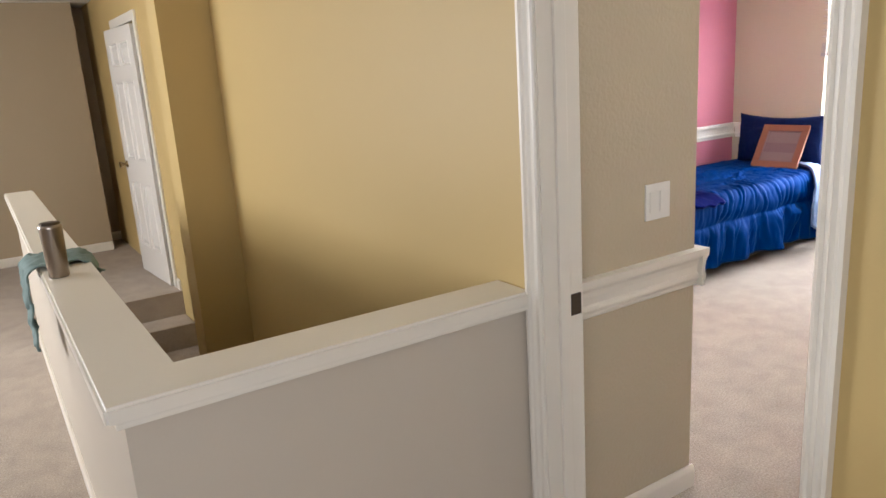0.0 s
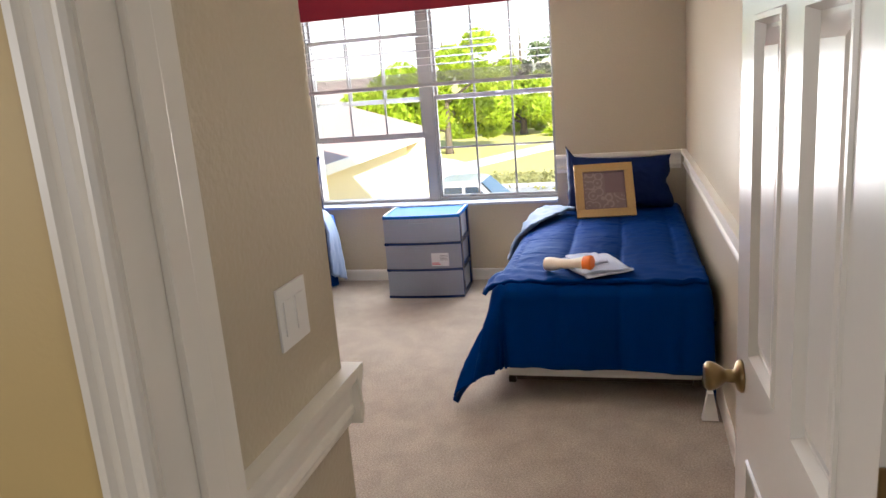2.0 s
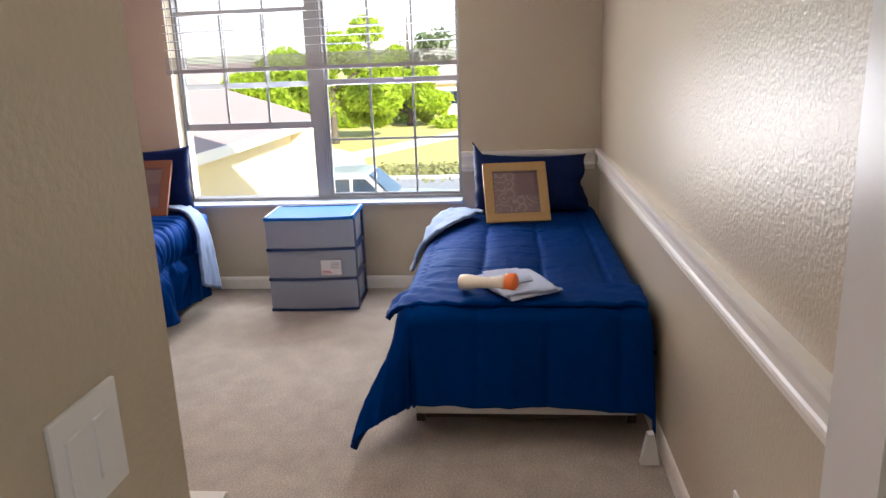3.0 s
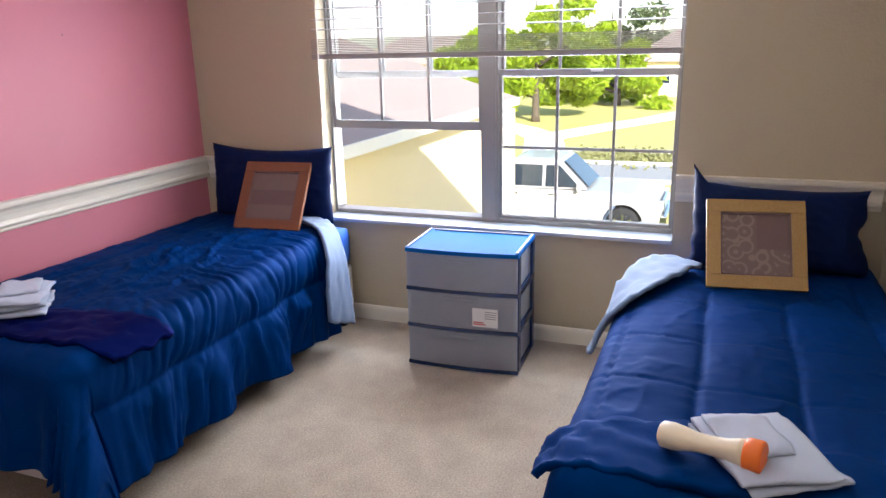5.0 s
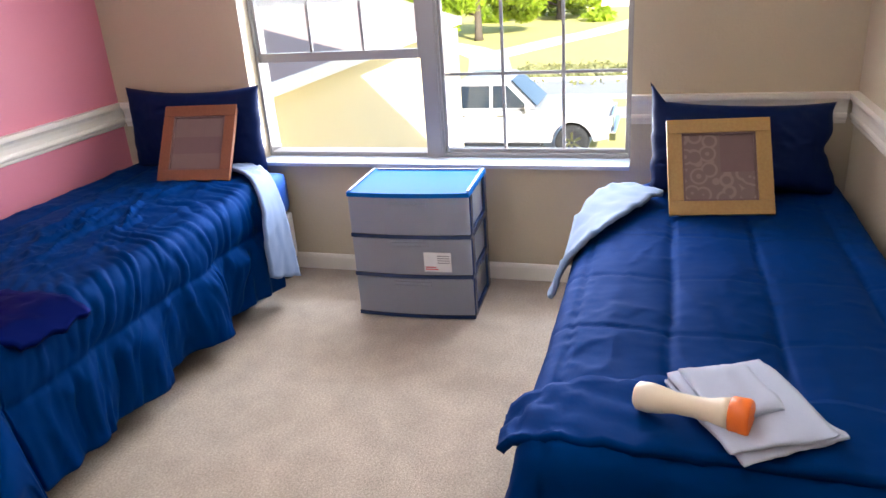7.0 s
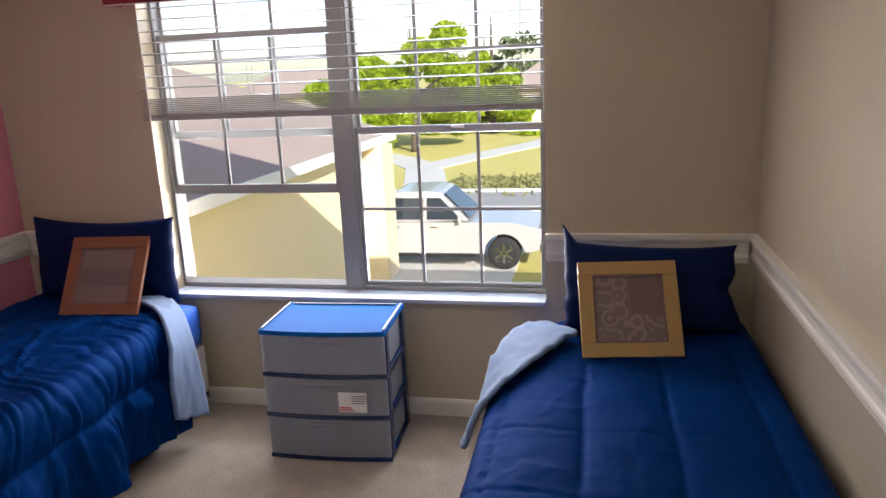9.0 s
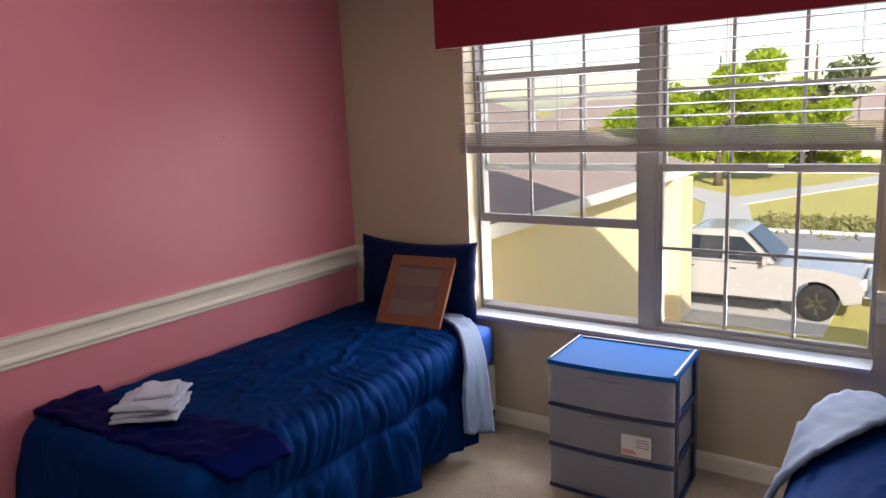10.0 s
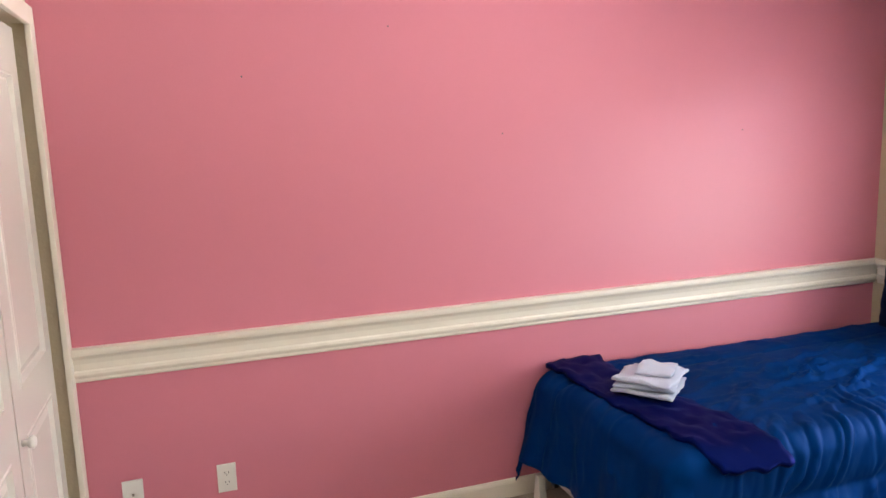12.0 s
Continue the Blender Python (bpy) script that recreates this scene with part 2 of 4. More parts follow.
for nt in (LEAF.node_tree,):
    # thin leaves let the sun through
    tl, mixs = nt.nodes.new("ShaderNodeBsdfTranslucent"), nt.nodes.new("ShaderNodeMixShader")
    pb = nt.nodes["Principled BSDF"]
    nt.links.new(pb.inputs["Base Color"].links[0].from_socket, tl.inputs["Color"])
    mixs.inputs[0].default_value = 0.6
    nt.links.new(pb.outputs[0], mixs.inputs[1])
    nt.links.new(tl.outputs[0], mixs.inputs[2])
    nt.links.new(mixs.outputs[0], nt.nodes["Material Output"].inputs["Surface"])
LEAFDARK = material("far_leaves", (0.09, 0.13, 0.045), 0.7, 0.25, 0.5, 8.0, 0.3, 0.02, hue=(0.14, 0.17, 0.07))
HEDGE = material("dry_hedge_leaves", (0.16, 0.17, 0.05), 0.8, 0.25, 0.5, 8.0, 0.3, 0.02, hue=(0.24, 0.22, 0.08))
BARK = material("tree_bark", (0.12, 0.09, 0.06), 0.9, 0.2, 4.0, 30.0, 0.8, 0.02)


# ---- mesh helpers ----
def box(bm, x0, x1, y0, y1, z0, z1, bevel=0.0):
    v = [bm.verts.new((x, y, z)) for x in (x0, x1) for y in (y0, y1) for z in (z0, z1)]
    f = [bm.faces.new([v[i] for i in q]) for q in ((0, 1, 3, 2), (4, 6, 7, 5), (0, 4, 5, 1), (2, 3, 7, 6), (0, 2, 6, 4), (1, 5, 7, 3))]
    if bevel:
        es = {e for q in f for e in q.edges}
        bmesh.ops.bevel(bm, geom=list(es), offset=bevel, segments=2, affect="EDGES", profile=0.6)
    return bm


def boxes(*rows, bevel=0.0):
    bm = bmesh.new()
    for r in rows:
        box(bm, *r, bevel=bevel)
    return bm


def extrude(bm, profile, m0, m1, closed=True):
    """Loft a profile (list of (u, v)) from pose m0 to pose m1 with end caps."""
    a = [bm.verts.new(m0 @ Vector((u, v, 0))) for u, v in profile]
    b = [bm.verts.new(m1 @ Vector((u, v, 0))) for u, v in profile]
    n = len(profile)
    for i in range(n if closed else n - 1):
        bm.faces.new((a[i], a[(i + 1) % n], b[(i + 1) % n], b[i]))
    if closed:
        bm.faces.new(a[::-1])
        bm.faces.new(b)
    return bm


def lathe(bm, prof, m=Matrix(), n=24, caps=True):
    """Turn (radius, height) rows round z."""
    rings = [[bm.verts.new(m @ Vector((r * math.cos(2 * math.pi * i / n), r * math.sin(2 * math.pi * i / n), h))) for i in range(n)] for r, h in prof]
    for a, b in zip(rings, rings[1:]):
        for i in range(n):
            bm.faces.new((a[i], a[(i + 1) % n], b[(i + 1) % n], b[i]))
    if caps:
        bm.faces.new(rings[0][::-1])
        bm.faces.new(rings[-1])
    return bm


def grid(bm, nu, nv, fn):
    """A sheet of nu x nv cells through fn(u, v), u and v in 0..1."""
    vs = [[bm.verts.new(fn(i / nu, j / nv)) for j in range(nv + 1)] for i in range(nu + 1)]
    for i in range(nu):
        for j in range(nv):
            bm.faces.new((vs[i][j], vs[i + 1][j], vs[i + 1][j + 1], vs[i][j + 1]))
    return bm


def finish(name, bm, mat_, smooth=False):
    bmesh.ops.recalc_face_normals(bm, faces=bm.faces)
    me = bpy.data.meshes.new(name)
    bm.to_mesh(me)
    bm.free()
    me.materials.append(mat_)
    if smooth:
        me.shade_smooth()
    return new(name, me)


def part(name, bm, mat_, parent, label="", smooth=False):
    ob = finish(name, bm, mat_, smooth)
    ob.parent = parent
    if label:
        tagged(ob, label)
    return ob


def single(name, bm, mat_, label, category, kind="", smooth=False, group=""):
    return tagged(finish(name, bm, mat_, smooth), label, category, group, kind)


def thing(name, label, category, at=(0, 0, 0), group="", kind=""):
    ob = new(name)
    ob.location = at
    return tagged(ob, label, category, group, kind)


def solidify(ob, t, offset=-1.0):
    md = ob.modifiers.new("thickness", "SOLIDIFY")
    md.thickness, md.offset = t, offset
    return ob


# ---- the plan ----
XW, YP, YR, ZC = 5.892, 4.248, 0.636, 2.385      # window wall, pink wall, right wall, ceiling
XE, YE = 2.015, 1.634                          # the corner of the entry passage and the closet front
XD0, XD1 = 1.18, 1.305                          # door wall, landing side and bedroom side
D0, D1, DH = 0.735, 1.45, 2.04                # door opening
WY0, WY1, WZ0, WZ1 = 1.525, 3.42, 0.605, 2.14  # window opening
RAIL0, RAIL1 = 0.792, 0.922                    # chair rail

single("wall_window", boxes((XW, 6.1, YR - 0.12, WY0, -0.3, ZC), (XW, 6.1, WY1, YP + 0.12, -0.3, ZC), (XW, 6.1, WY0, WY1, -0.3, WZ0 - 0.022), (XW, 6.1, WY0, WY1, WZ1, ZC)), BEIGE, "beige painted window wall with open reveal", "wall", "structure")
single("wall_pink", boxes((XD1, XW, YP, YP + 0.12, 0, ZC)), PINK, "pink painted bedroom wall above and below rail", "wall", "structure")
single("wall_bed_side", boxes((XD1, XW, YR - 0.12, YR, 0, ZC)), BEIGE, "beige painted bedroom wall with slight sheen", "wall", "structure")
single("wall_entry", boxes((XD1, XE, YE, YE + 0.1, 0, ZC)), BEIGE, "beige entry wall with light switch and chair rail", "wall", "structure")
single("wall_closet_end", boxes((XE - 0.1, XE, YE + 0.1, 1.86, 0, ZC)), BEIGE, "beige end of the closet front", "wall", "structure")
single("wall_closet_header", boxes((XE - 0.1, XE, 1.86, YP, 2.05, ZC)), BEIGE, "beige wall above the closet opening", "wall", "structure")
single("wall_closet_corner", boxes((XE - 0.1, XE, 4.19, YP, 0, 2.05)), BEIGE, "narrow beige wall beside the closet", "wall", "structure")
single("wall_door_room_side", boxes((1.252, XD1, YR, D0 - 0.02, 0, ZC), (1.252, XD1, D1 + 0.02, YP, 0, ZC), (1.252, XD1, D0 - 0.02, D1 + 0.02, DH + 0.02, ZC)), BEIGE, "beige bedroom side of the door wall", "wall", "structure")
single("wall_door_landing_side", boxes((XD0, 1.25, -1.2, D0 - 0.02, 0, ZC), (XD0, 1.25, D1 + 0.02, 5.98, -2.8, ZC), (XD0, 1.25, D0 - 0.02, D1 + 0.02, DH + 0.02, ZC), (XD0, 1.25, 5.98, 6.86, 2.06, ZC), (XD0, 1.25, 6.86, 8.4, 0, ZC)), HALL, "yellow-tan painted stairwell wall beside the bedroom door", "wall", "structure")
single("wall_stair_pier", boxes((0.905, XD0, 4.07, 4.27, -2.8, ZC)), HALL, "yellow-tan painted pier that juts into the stairwell", "wall", "structure")
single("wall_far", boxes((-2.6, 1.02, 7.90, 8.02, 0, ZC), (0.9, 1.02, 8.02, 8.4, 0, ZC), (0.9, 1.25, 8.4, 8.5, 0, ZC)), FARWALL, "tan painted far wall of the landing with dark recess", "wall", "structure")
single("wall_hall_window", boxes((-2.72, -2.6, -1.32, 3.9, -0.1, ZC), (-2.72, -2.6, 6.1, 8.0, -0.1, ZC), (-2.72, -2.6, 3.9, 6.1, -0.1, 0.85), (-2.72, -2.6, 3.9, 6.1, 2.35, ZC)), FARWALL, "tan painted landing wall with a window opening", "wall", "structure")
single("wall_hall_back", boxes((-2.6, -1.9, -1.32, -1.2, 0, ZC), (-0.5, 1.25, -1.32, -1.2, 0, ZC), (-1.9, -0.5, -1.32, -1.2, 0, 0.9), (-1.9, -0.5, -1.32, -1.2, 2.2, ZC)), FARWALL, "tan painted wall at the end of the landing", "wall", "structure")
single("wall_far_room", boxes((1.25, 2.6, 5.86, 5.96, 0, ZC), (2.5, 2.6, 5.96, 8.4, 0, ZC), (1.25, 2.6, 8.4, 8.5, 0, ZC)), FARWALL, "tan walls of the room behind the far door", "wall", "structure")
single("ceiling", boxes((-2.72, 6.1, -1.32, 8.5, ZC, ZC + 0.15)), CEIL, "off-white textured ceiling", "ceiling", "structure")
single("floor", boxes((1.25, XW, YR, YP, -0.3, 0), (0.24, 1.25, -1.2, 1.535, -0.3, 0), (-2.6, 0.24, -1.2, 7.90, -0.3, 0), (0.24, XD0, 5.80, 8.4, -0.3, 0), (XD0, 2.6, 5.98, 8.4, -0.3, 0)), CARPET, "beige cut-pile carpet with footprints", "floor", "structure")

# stairs: carpeted steps going down from the landing
stairs = thing("stairs", "carpeted stairs going down beside the landing", "stairs", (0.6, 5.7, 0), kind="structure")
for i in range(1, 15):
    bm = bmesh.new()
    y1 = 5.80 - 0.255 * (i - 1)
    box(bm, 0.254, XD0 - 0.002, y1 - 0.285, y1 - 0.002, -0.185 * i - 0.25, -0.185 * i, 0.012)
    bmesh.ops.translate(bm, verts=bm.verts, vec=(-0.6, -5.7, 0))
    part("step", bm, CARPET, stairs)
single("stairwell_floor", boxes((0.2, 1.25, 1.5, 4.43, -2.9, -2.8)), CARPET, "carpeted floor at the foot of the stairs", "floor", "structure")

# half walls round the stairwell, with white caps
hw = thing("half_wall", "beige half wall with white wooden cap round the stairwell", "half wall", (0.2, 1.6, 0), kind="structure")


def hw_part(name, bm, m, label=""):
    bmesh.ops.translate(bm, verts=bm.verts, vec=(-0.2, -1.6, 0))
    return part(name, bm, m, hw, label)


hw_part("panel", boxes((0.148, XD0, 1.516, 1.625, -2.8, 0.95), (0.148, 0.252, 1.625, 5.3, -2.8, 0.95)), HALFWALL)
cap = bmesh.new()
cz0, cz1 = 0.950, 0.985
pts = [(0.114, 1.497), (XD0, 1.497), (XD0, 1.650), (0.276, 1.650), (0.276, 5.33), (0.114, 5.33)]
lo, hi = [cap.verts.new((x, y, cz0)) for x, y in pts], [cap.verts.new((x, y, cz1)) for x, y in pts]
for i in range(6):
    cap.faces.new((lo[i], lo[(i + 1) % 6], hi[(i + 1) % 6], hi[i]))
cap.faces.new(hi)
cap.faces.new(lo[::-1])
bmesh.ops.bevel(cap, geom=list({e for v in hi for e in v.link_edges}), offset=0.007, segments=3, affect="EDGES")
hw_part("cap", cap, TRIM, "white painted wooden cap")
hw_part("cap_moulding", boxes((0.131, XD0, 1.498, 1.516, 0.934, 0.950), (0.131, 0.148, 1.516, 5.3, 0.934, 0.950), bevel=0.005), TRIM, "white moulding under the cap")
single("half_wall_baseboard", boxes((0.135, XD0 - 0.001, 1.502, 1.516, 0, 0.085), (0.135, 0.148, 1.516, 5.3, 0, 0.085), bevel=0.003), TRIM, "white baseboard along the half wall", "baseboard", "structure")

# ---- trim ----
RAILP = [(0, 0), (0.009, 0), (0.013, 0.006), (0.013, 0.016), (0.019, 0.022), (0.022, 0.030), (0.020, 0.040), (0.015, 0.046), (0.0155, 0.070), (0.020, 0.088), (0.028, 0.100), (0.034, 0.104), (0.036, 0.114), (0.036, 0.130), (0, 0.130)]
BASEP = [(0, 0), (0.014, 0), (0.014, 0.066), (0.011, 0.078), (0.006, 0.086), (0, 0.086)]
CASEP = [(0, 0), (0.011, 0), (0.016, 0.004), (0.016, 0.009), (0.010, 0.013), (0.012, 0.021), (0.018, 0.027), (0.012, 0.033), (0.014, 0.040), (0.020, 0.044), (0.020, 0.053), (0, 0.053)]


def run(name, prof, p0, p1, out, z, label, category):
    """A moulding along the floor plan from p0 to p1, standing out along out, its foot at z."""
    bm = bmesh.new()
    ends = []
    for p in (p0, p1):
        m = Matrix(((out[0], 0, 0, p[0]), (out[1], 0, 0, p[1]), (0, 1, 0, z), (0, 0, 0, 1)))
        ends.append(m)
    extrude(bm, prof, *ends)
    return single(name, bm, TRIM, label, category, "structure")


for p0, p1, out in (((XE, YP), (XW, YP), (0, -1)), ((XW, YP - 0.035), (XW, WY1), (-1, 0)), ((XW, WY0), (XW, YR + 0.035), (-1, 0)), ((XD1 + 0.02, YR), (XW, YR), (0, 1)), ((XD1 + 0.02, YE), (XE, YE), (0, -1)), ((XE, YE - 0.0355), (XE, 1.79), (1, 0))):
    run("chair_rail", RAILP, p0, p1, out, RAIL0, "white moulded chair rail on the bedroom wall", "chair rail")
for p0, p1, out in (((XE, YP), (XW, YP), (0, -1)), ((XW, YP - 0.015), (XW, YR + 0.015), (-1, 0)), ((XD1 + 0.02, YR), (XW, YR), (0, 1)), ((XD1 + 0.02, YE), (XE + 0.013, YE), (0, -1)), ((XE, YE), (XE, 1.79), (1, 0)), ((XD0, -1.2), (XD0, D0 - 0.09), (-1, 0)), ((1.02, 7.90), (-2.6, 7.90), (0, -1)), ((XD0, 8.4), (1.02, 8.4), (0, -1)), ((XD0, 5.80), (XD0, 5.90), (-1, 0))):
    run("baseboard", BASEP, p0, p1, out, 0, "white painted baseboard along the wall", "baseboard")

# door frame: jambs, stop and casings on both sides
door_1 = thing("door_1", "white door frame of the bedroom with moulded casing", "door frame", (1.25, 1.1, 0), kind="structure")


def df(name, bm, m=TRIM, label="", smooth=False):
    bmesh.ops.translate(bm, verts=bm.verts, vec=(-1.25, -1.1, 0))
    return part(name, bm, m, door_1, label, smooth)


df("jamb", boxes((XD0 - 0.004, XD1 + 0.004, D1, D1 + 0.02, 0, DH)))
df("jamb", boxes((XD0 - 0.004, XD1 + 0.004, D0 - 0.02, D0, 0, DH)))
df("head_jamb", boxes((XD0 - 0.004, XD1 + 0.004, D0 - 0.02, D1 + 0.02, DH, DH + 0.02)))
df("stop", boxes((1.225, 1.262, D1 - 0.011, D1, 0, DH), bevel=0.003))
df("stop", boxes((1.225, 1.262, D0, D0 + 0.011, 0, DH), bevel=0.003))
for side, x in ((-1, XD0), (1, XD1)):
    for y, s in ((D1 + 0.004, 1), (D0 - 0.004, -1)):
        bm = bmesh.new()
        ms = [Matrix(((side, 0, 0, x), (0, s, 0, y), (0, 0, 1, z), (0, 0, 0, 1))) for z in (0, DH + 0.055)]
        extrude(bm, CASEP, *ms)
        df("casing", bm)
    bm = bmesh.new()
    ms = [Matrix(((side, 0, 0, x), (0, 0, 1, y), (0, 1, 0, DH + 0.004), (0, 0, 0, 1))) for y in (D0 - 0.055, D1 + 0.055)]
    extrude(bm, CASEP, *ms)
    df("head_casing", bm)
df("strike_plate", boxes((1.268, 1.305, D1 - 0.004, D1, 0.905, 0.965), bevel=0.001), BRONZE, "dark bronze strike plate")
for z in (0.22, 1.09, 1.80):
    df("hinge", boxes((1.3155, 1.3208, D0 + 0.028, D0 + 0.066, z - 0.05, z + 0.05), bevel=0.002), BRASS, "brass hinge leaf")


# ---- panelled doors ----
def panel_door(name, label, m, w, h, t, panels, knob_x=None, knob_z=0.92, knob_mat=BRASS, both=True, group=""):
    """A moulded door from x=0 (hinge) to w, thickness along y from 0 to t; panels: x0, x1, z0, z1."""
    d = thing(name, label, "door", group=group)
    bm = bmesh.new()
    xs = sorted({0.0, w, *[v for p in panels for v in p[:2]]})
    zs = sorted({0.0, h, *[v for p in panels for v in p[2:]]})

    def inside(x, z):
        return any(p[0] < x < p[1] and p[2] < z < p[3] for p in panels)

    for x0, x1 in zip(xs, xs[1:]):
        for z0, z1 in zip(zs, zs[1:]):
            if not inside((x0 + x1) / 2, (z0 + z1) / 2):
                box(bm, x0, x1, 0, t, z0, z1)
    bmesh.ops.remove_doubles(bm, verts=bm.verts, dist=1e-5)
    part("frame", bm, m, d)
    for x0, x1, z0, z1 in panels:
        bm = bmesh.new()
        e, b = 0.018, 0.05
        for s, y in ((-1, 0.0), (1, t)):
            lv = [(0, y), (0.003, y + s * 0.004), (e * 0.6, y + s * 0.004), (e, y - s * 0.012), (e + 0.006, y - s * 0.012), (b, y - s * 0.003)]
            rings = [[bm.verts.new((x, yy, z)) for x, z in ((x0 + i, z0 + i), (x1 - i, z0 + i), (x1 - i, z1 - i), (x0 + i, z1 - i))] for i, yy in lv]
            for a, c in zip(rings, rings[1:]):
                for i in range(4):
                    bm.faces.new((a[i], a[(i + 1) % 4], c[(i + 1) % 4], c[i]))
            bm.faces.new(rings[-1])
        part("panel", bm, m, d)
    if knob_x is not None:
        for s, y in ((-1, 0.0), (1, t)):
            if s < 0 and not both:
                continue
            bm = bmesh.new()
            mm = pose(knob_x, y, knob_z, -90 * s, 0, 0)
            lathe(bm, [(0.031, 0), (0.031, 0.004), (0.026, 0.010), (0.013, 0.014), (0.012, 0.030), (0.018, 0.036), (0.026, 0.050), (0.0275, 0.060), (0.022, 0.066), (0.010, 0.067)], mm, 24)
            part("knob", bm, knob_mat, d, "aged brass door knob", True)
    return d


SIX = [(x0, x1, z0, z1) for x0, x1 in ((0.115, 0.305), (0.405, 0.595)) for z0, z1 in ((0.24, 0.80), (0.99, 1.57), (1.68, 1.90))]
door = panel_door("bedroom_door", "open white six-panel bedroom door with brass knob", DOORWHITE, 0.71, 2.025, 0.035, SIX, 0.655, 0.935)
door.matrix_basis = pose(1.322, 0.765, 0.008, 0, 0, 2.0)
lat = boxes((0.7101, 0.7125, 0.006, 0.029, 0.885, 0.945))
part("latch_plate", lat, BRASS, door, "brass latch plate")
FAR = [(x0, x1, z0, z1) for x0, x1 in ((0.12, 0.36), (0.43, 0.67)) for z0, z1 in ((0.24, 0.80), (0.99, 1.62), (1.74, 1.92))]
fdoor = panel_door("landing_door", "white panelled door ajar at the end of the landing", DOORWHITE, 0.79, 2.03, 0.035, FAR, 0.73, 0.94)
fdoor.matrix_basis = pose(1.175, 6.00, 0.008, 0, 0, 94)
single("trim_landing_door", boxes((XD0 - 0.018, XD0, 5.91, 5.98, 0, 2.13), (XD0 - 0.018, XD0, 6.86, 6.93, 0, 2.13), (XD0 - 0.018, XD0, 5.98, 6.86, 2.06, 2.13), bevel=0.003), TRIM, "white casing round the landing door", "trim", "structure")

# closet: casing and bifold leaves
single("trim_closet", boxes((XE, XE + 0.02, 4.178, YP - 0.002, 0, 2.11), (XE, XE + 0.02, 1.79, 1.858, 0, 2.11), (XE, XE + 0.02, 1.858, 4.178, 2.045, 2.11), bevel=0.004), TRIM, "white casing round the closet opening", "trim", "structure")
LEAFP = [(0.09, 0.47, 0.16, 0.80), (0.09, 0.47, 0.94, 1.86)]
for i in range(4):
    leaf = panel_door("closet_leaf", "white bifold closet door leaf with moulded panels", DOORWHITE, 0.562, 2.01, 0.03, LEAFP, None, group="bifold closet leaves")
    leaf.matrix_basis = pose(XE - 0.062, 4.160 - 0.575 * i, 0.02, 0, 0, -90)
    if i in (0, 3):
        bm = bmesh.new()
        lathe(bm, [(0.010, 0), (0.009, 0.012), (0.018, 0.022), (0.019, 0.030), (0.013, 0.036)], pose(0.53 if i == 0 else 0.03, 0.03, 0.80, -90, 0, 0), 20)
        part("knob", bm, PLATE, leaf, "small white closet knob", True)

# ---- window ----
window_1 = thing("window_1", "white twin single-hung window with muntins, one sash raised", "window", (6.0, 2.47, WZ0), kind="structure")


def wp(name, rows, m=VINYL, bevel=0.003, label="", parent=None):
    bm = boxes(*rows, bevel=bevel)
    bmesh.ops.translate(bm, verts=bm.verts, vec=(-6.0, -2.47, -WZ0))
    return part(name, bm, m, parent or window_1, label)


wp("window_sill", [(XW - 0.035, 6.0, WY0 - 0.0, WY1 + 0.0, WZ0 - 0.022, WZ0)], MARBLE, 0.006, "pale stone window sill")
MY0, MY1 = 2.441, 2.511
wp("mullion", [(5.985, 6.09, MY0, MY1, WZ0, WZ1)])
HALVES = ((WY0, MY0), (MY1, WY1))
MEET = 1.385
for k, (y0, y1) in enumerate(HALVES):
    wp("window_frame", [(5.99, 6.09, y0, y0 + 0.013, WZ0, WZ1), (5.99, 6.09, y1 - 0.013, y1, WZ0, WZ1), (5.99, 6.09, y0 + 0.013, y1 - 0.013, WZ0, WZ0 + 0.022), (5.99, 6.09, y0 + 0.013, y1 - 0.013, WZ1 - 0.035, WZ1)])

    def sash(name, x, z0, z1, rail0, rail1):
        a, b = y0 + 0.013, y1 - 0.013
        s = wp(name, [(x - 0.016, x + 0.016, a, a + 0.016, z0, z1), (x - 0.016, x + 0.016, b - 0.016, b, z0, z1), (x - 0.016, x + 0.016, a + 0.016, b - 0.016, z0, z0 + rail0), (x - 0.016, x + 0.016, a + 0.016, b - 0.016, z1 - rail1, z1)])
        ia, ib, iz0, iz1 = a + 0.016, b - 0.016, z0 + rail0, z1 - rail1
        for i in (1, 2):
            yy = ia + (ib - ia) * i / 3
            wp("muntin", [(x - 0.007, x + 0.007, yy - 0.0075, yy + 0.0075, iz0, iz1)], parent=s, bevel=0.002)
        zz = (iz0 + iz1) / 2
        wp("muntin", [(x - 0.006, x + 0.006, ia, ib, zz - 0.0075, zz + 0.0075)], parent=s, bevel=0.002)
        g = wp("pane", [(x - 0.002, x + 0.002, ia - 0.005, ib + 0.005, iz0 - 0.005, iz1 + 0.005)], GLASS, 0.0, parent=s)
        g.visible_shadow = False
        for o in s.children:
            o.matrix_parent_inverse = Matrix()

    sash("upper_sash", 6.063, MEET - 0.02, WZ1 - 0.03, 0.036, 0.03)
    lift = 0.0 if k == 0 else 0.465
    sash("lower_sash", 6.02, WZ0 + 0.022 + lift, MEET + 0.02 + lift, 0.045 if k == 1 else 0.018, 0.034)
wp("sash_lock", [(5.992, 6.006, 1.90, 1.96, MEET + 0.005, MEET + 0.02)], PLATE, 0.003)

# blind, drawn half up
blind = thing("window_blind", "half-raised white horizontal slat blind in the window", "blind", (5.857, 2.47, 1.47))


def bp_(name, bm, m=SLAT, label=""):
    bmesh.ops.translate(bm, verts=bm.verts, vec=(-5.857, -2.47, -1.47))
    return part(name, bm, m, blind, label)


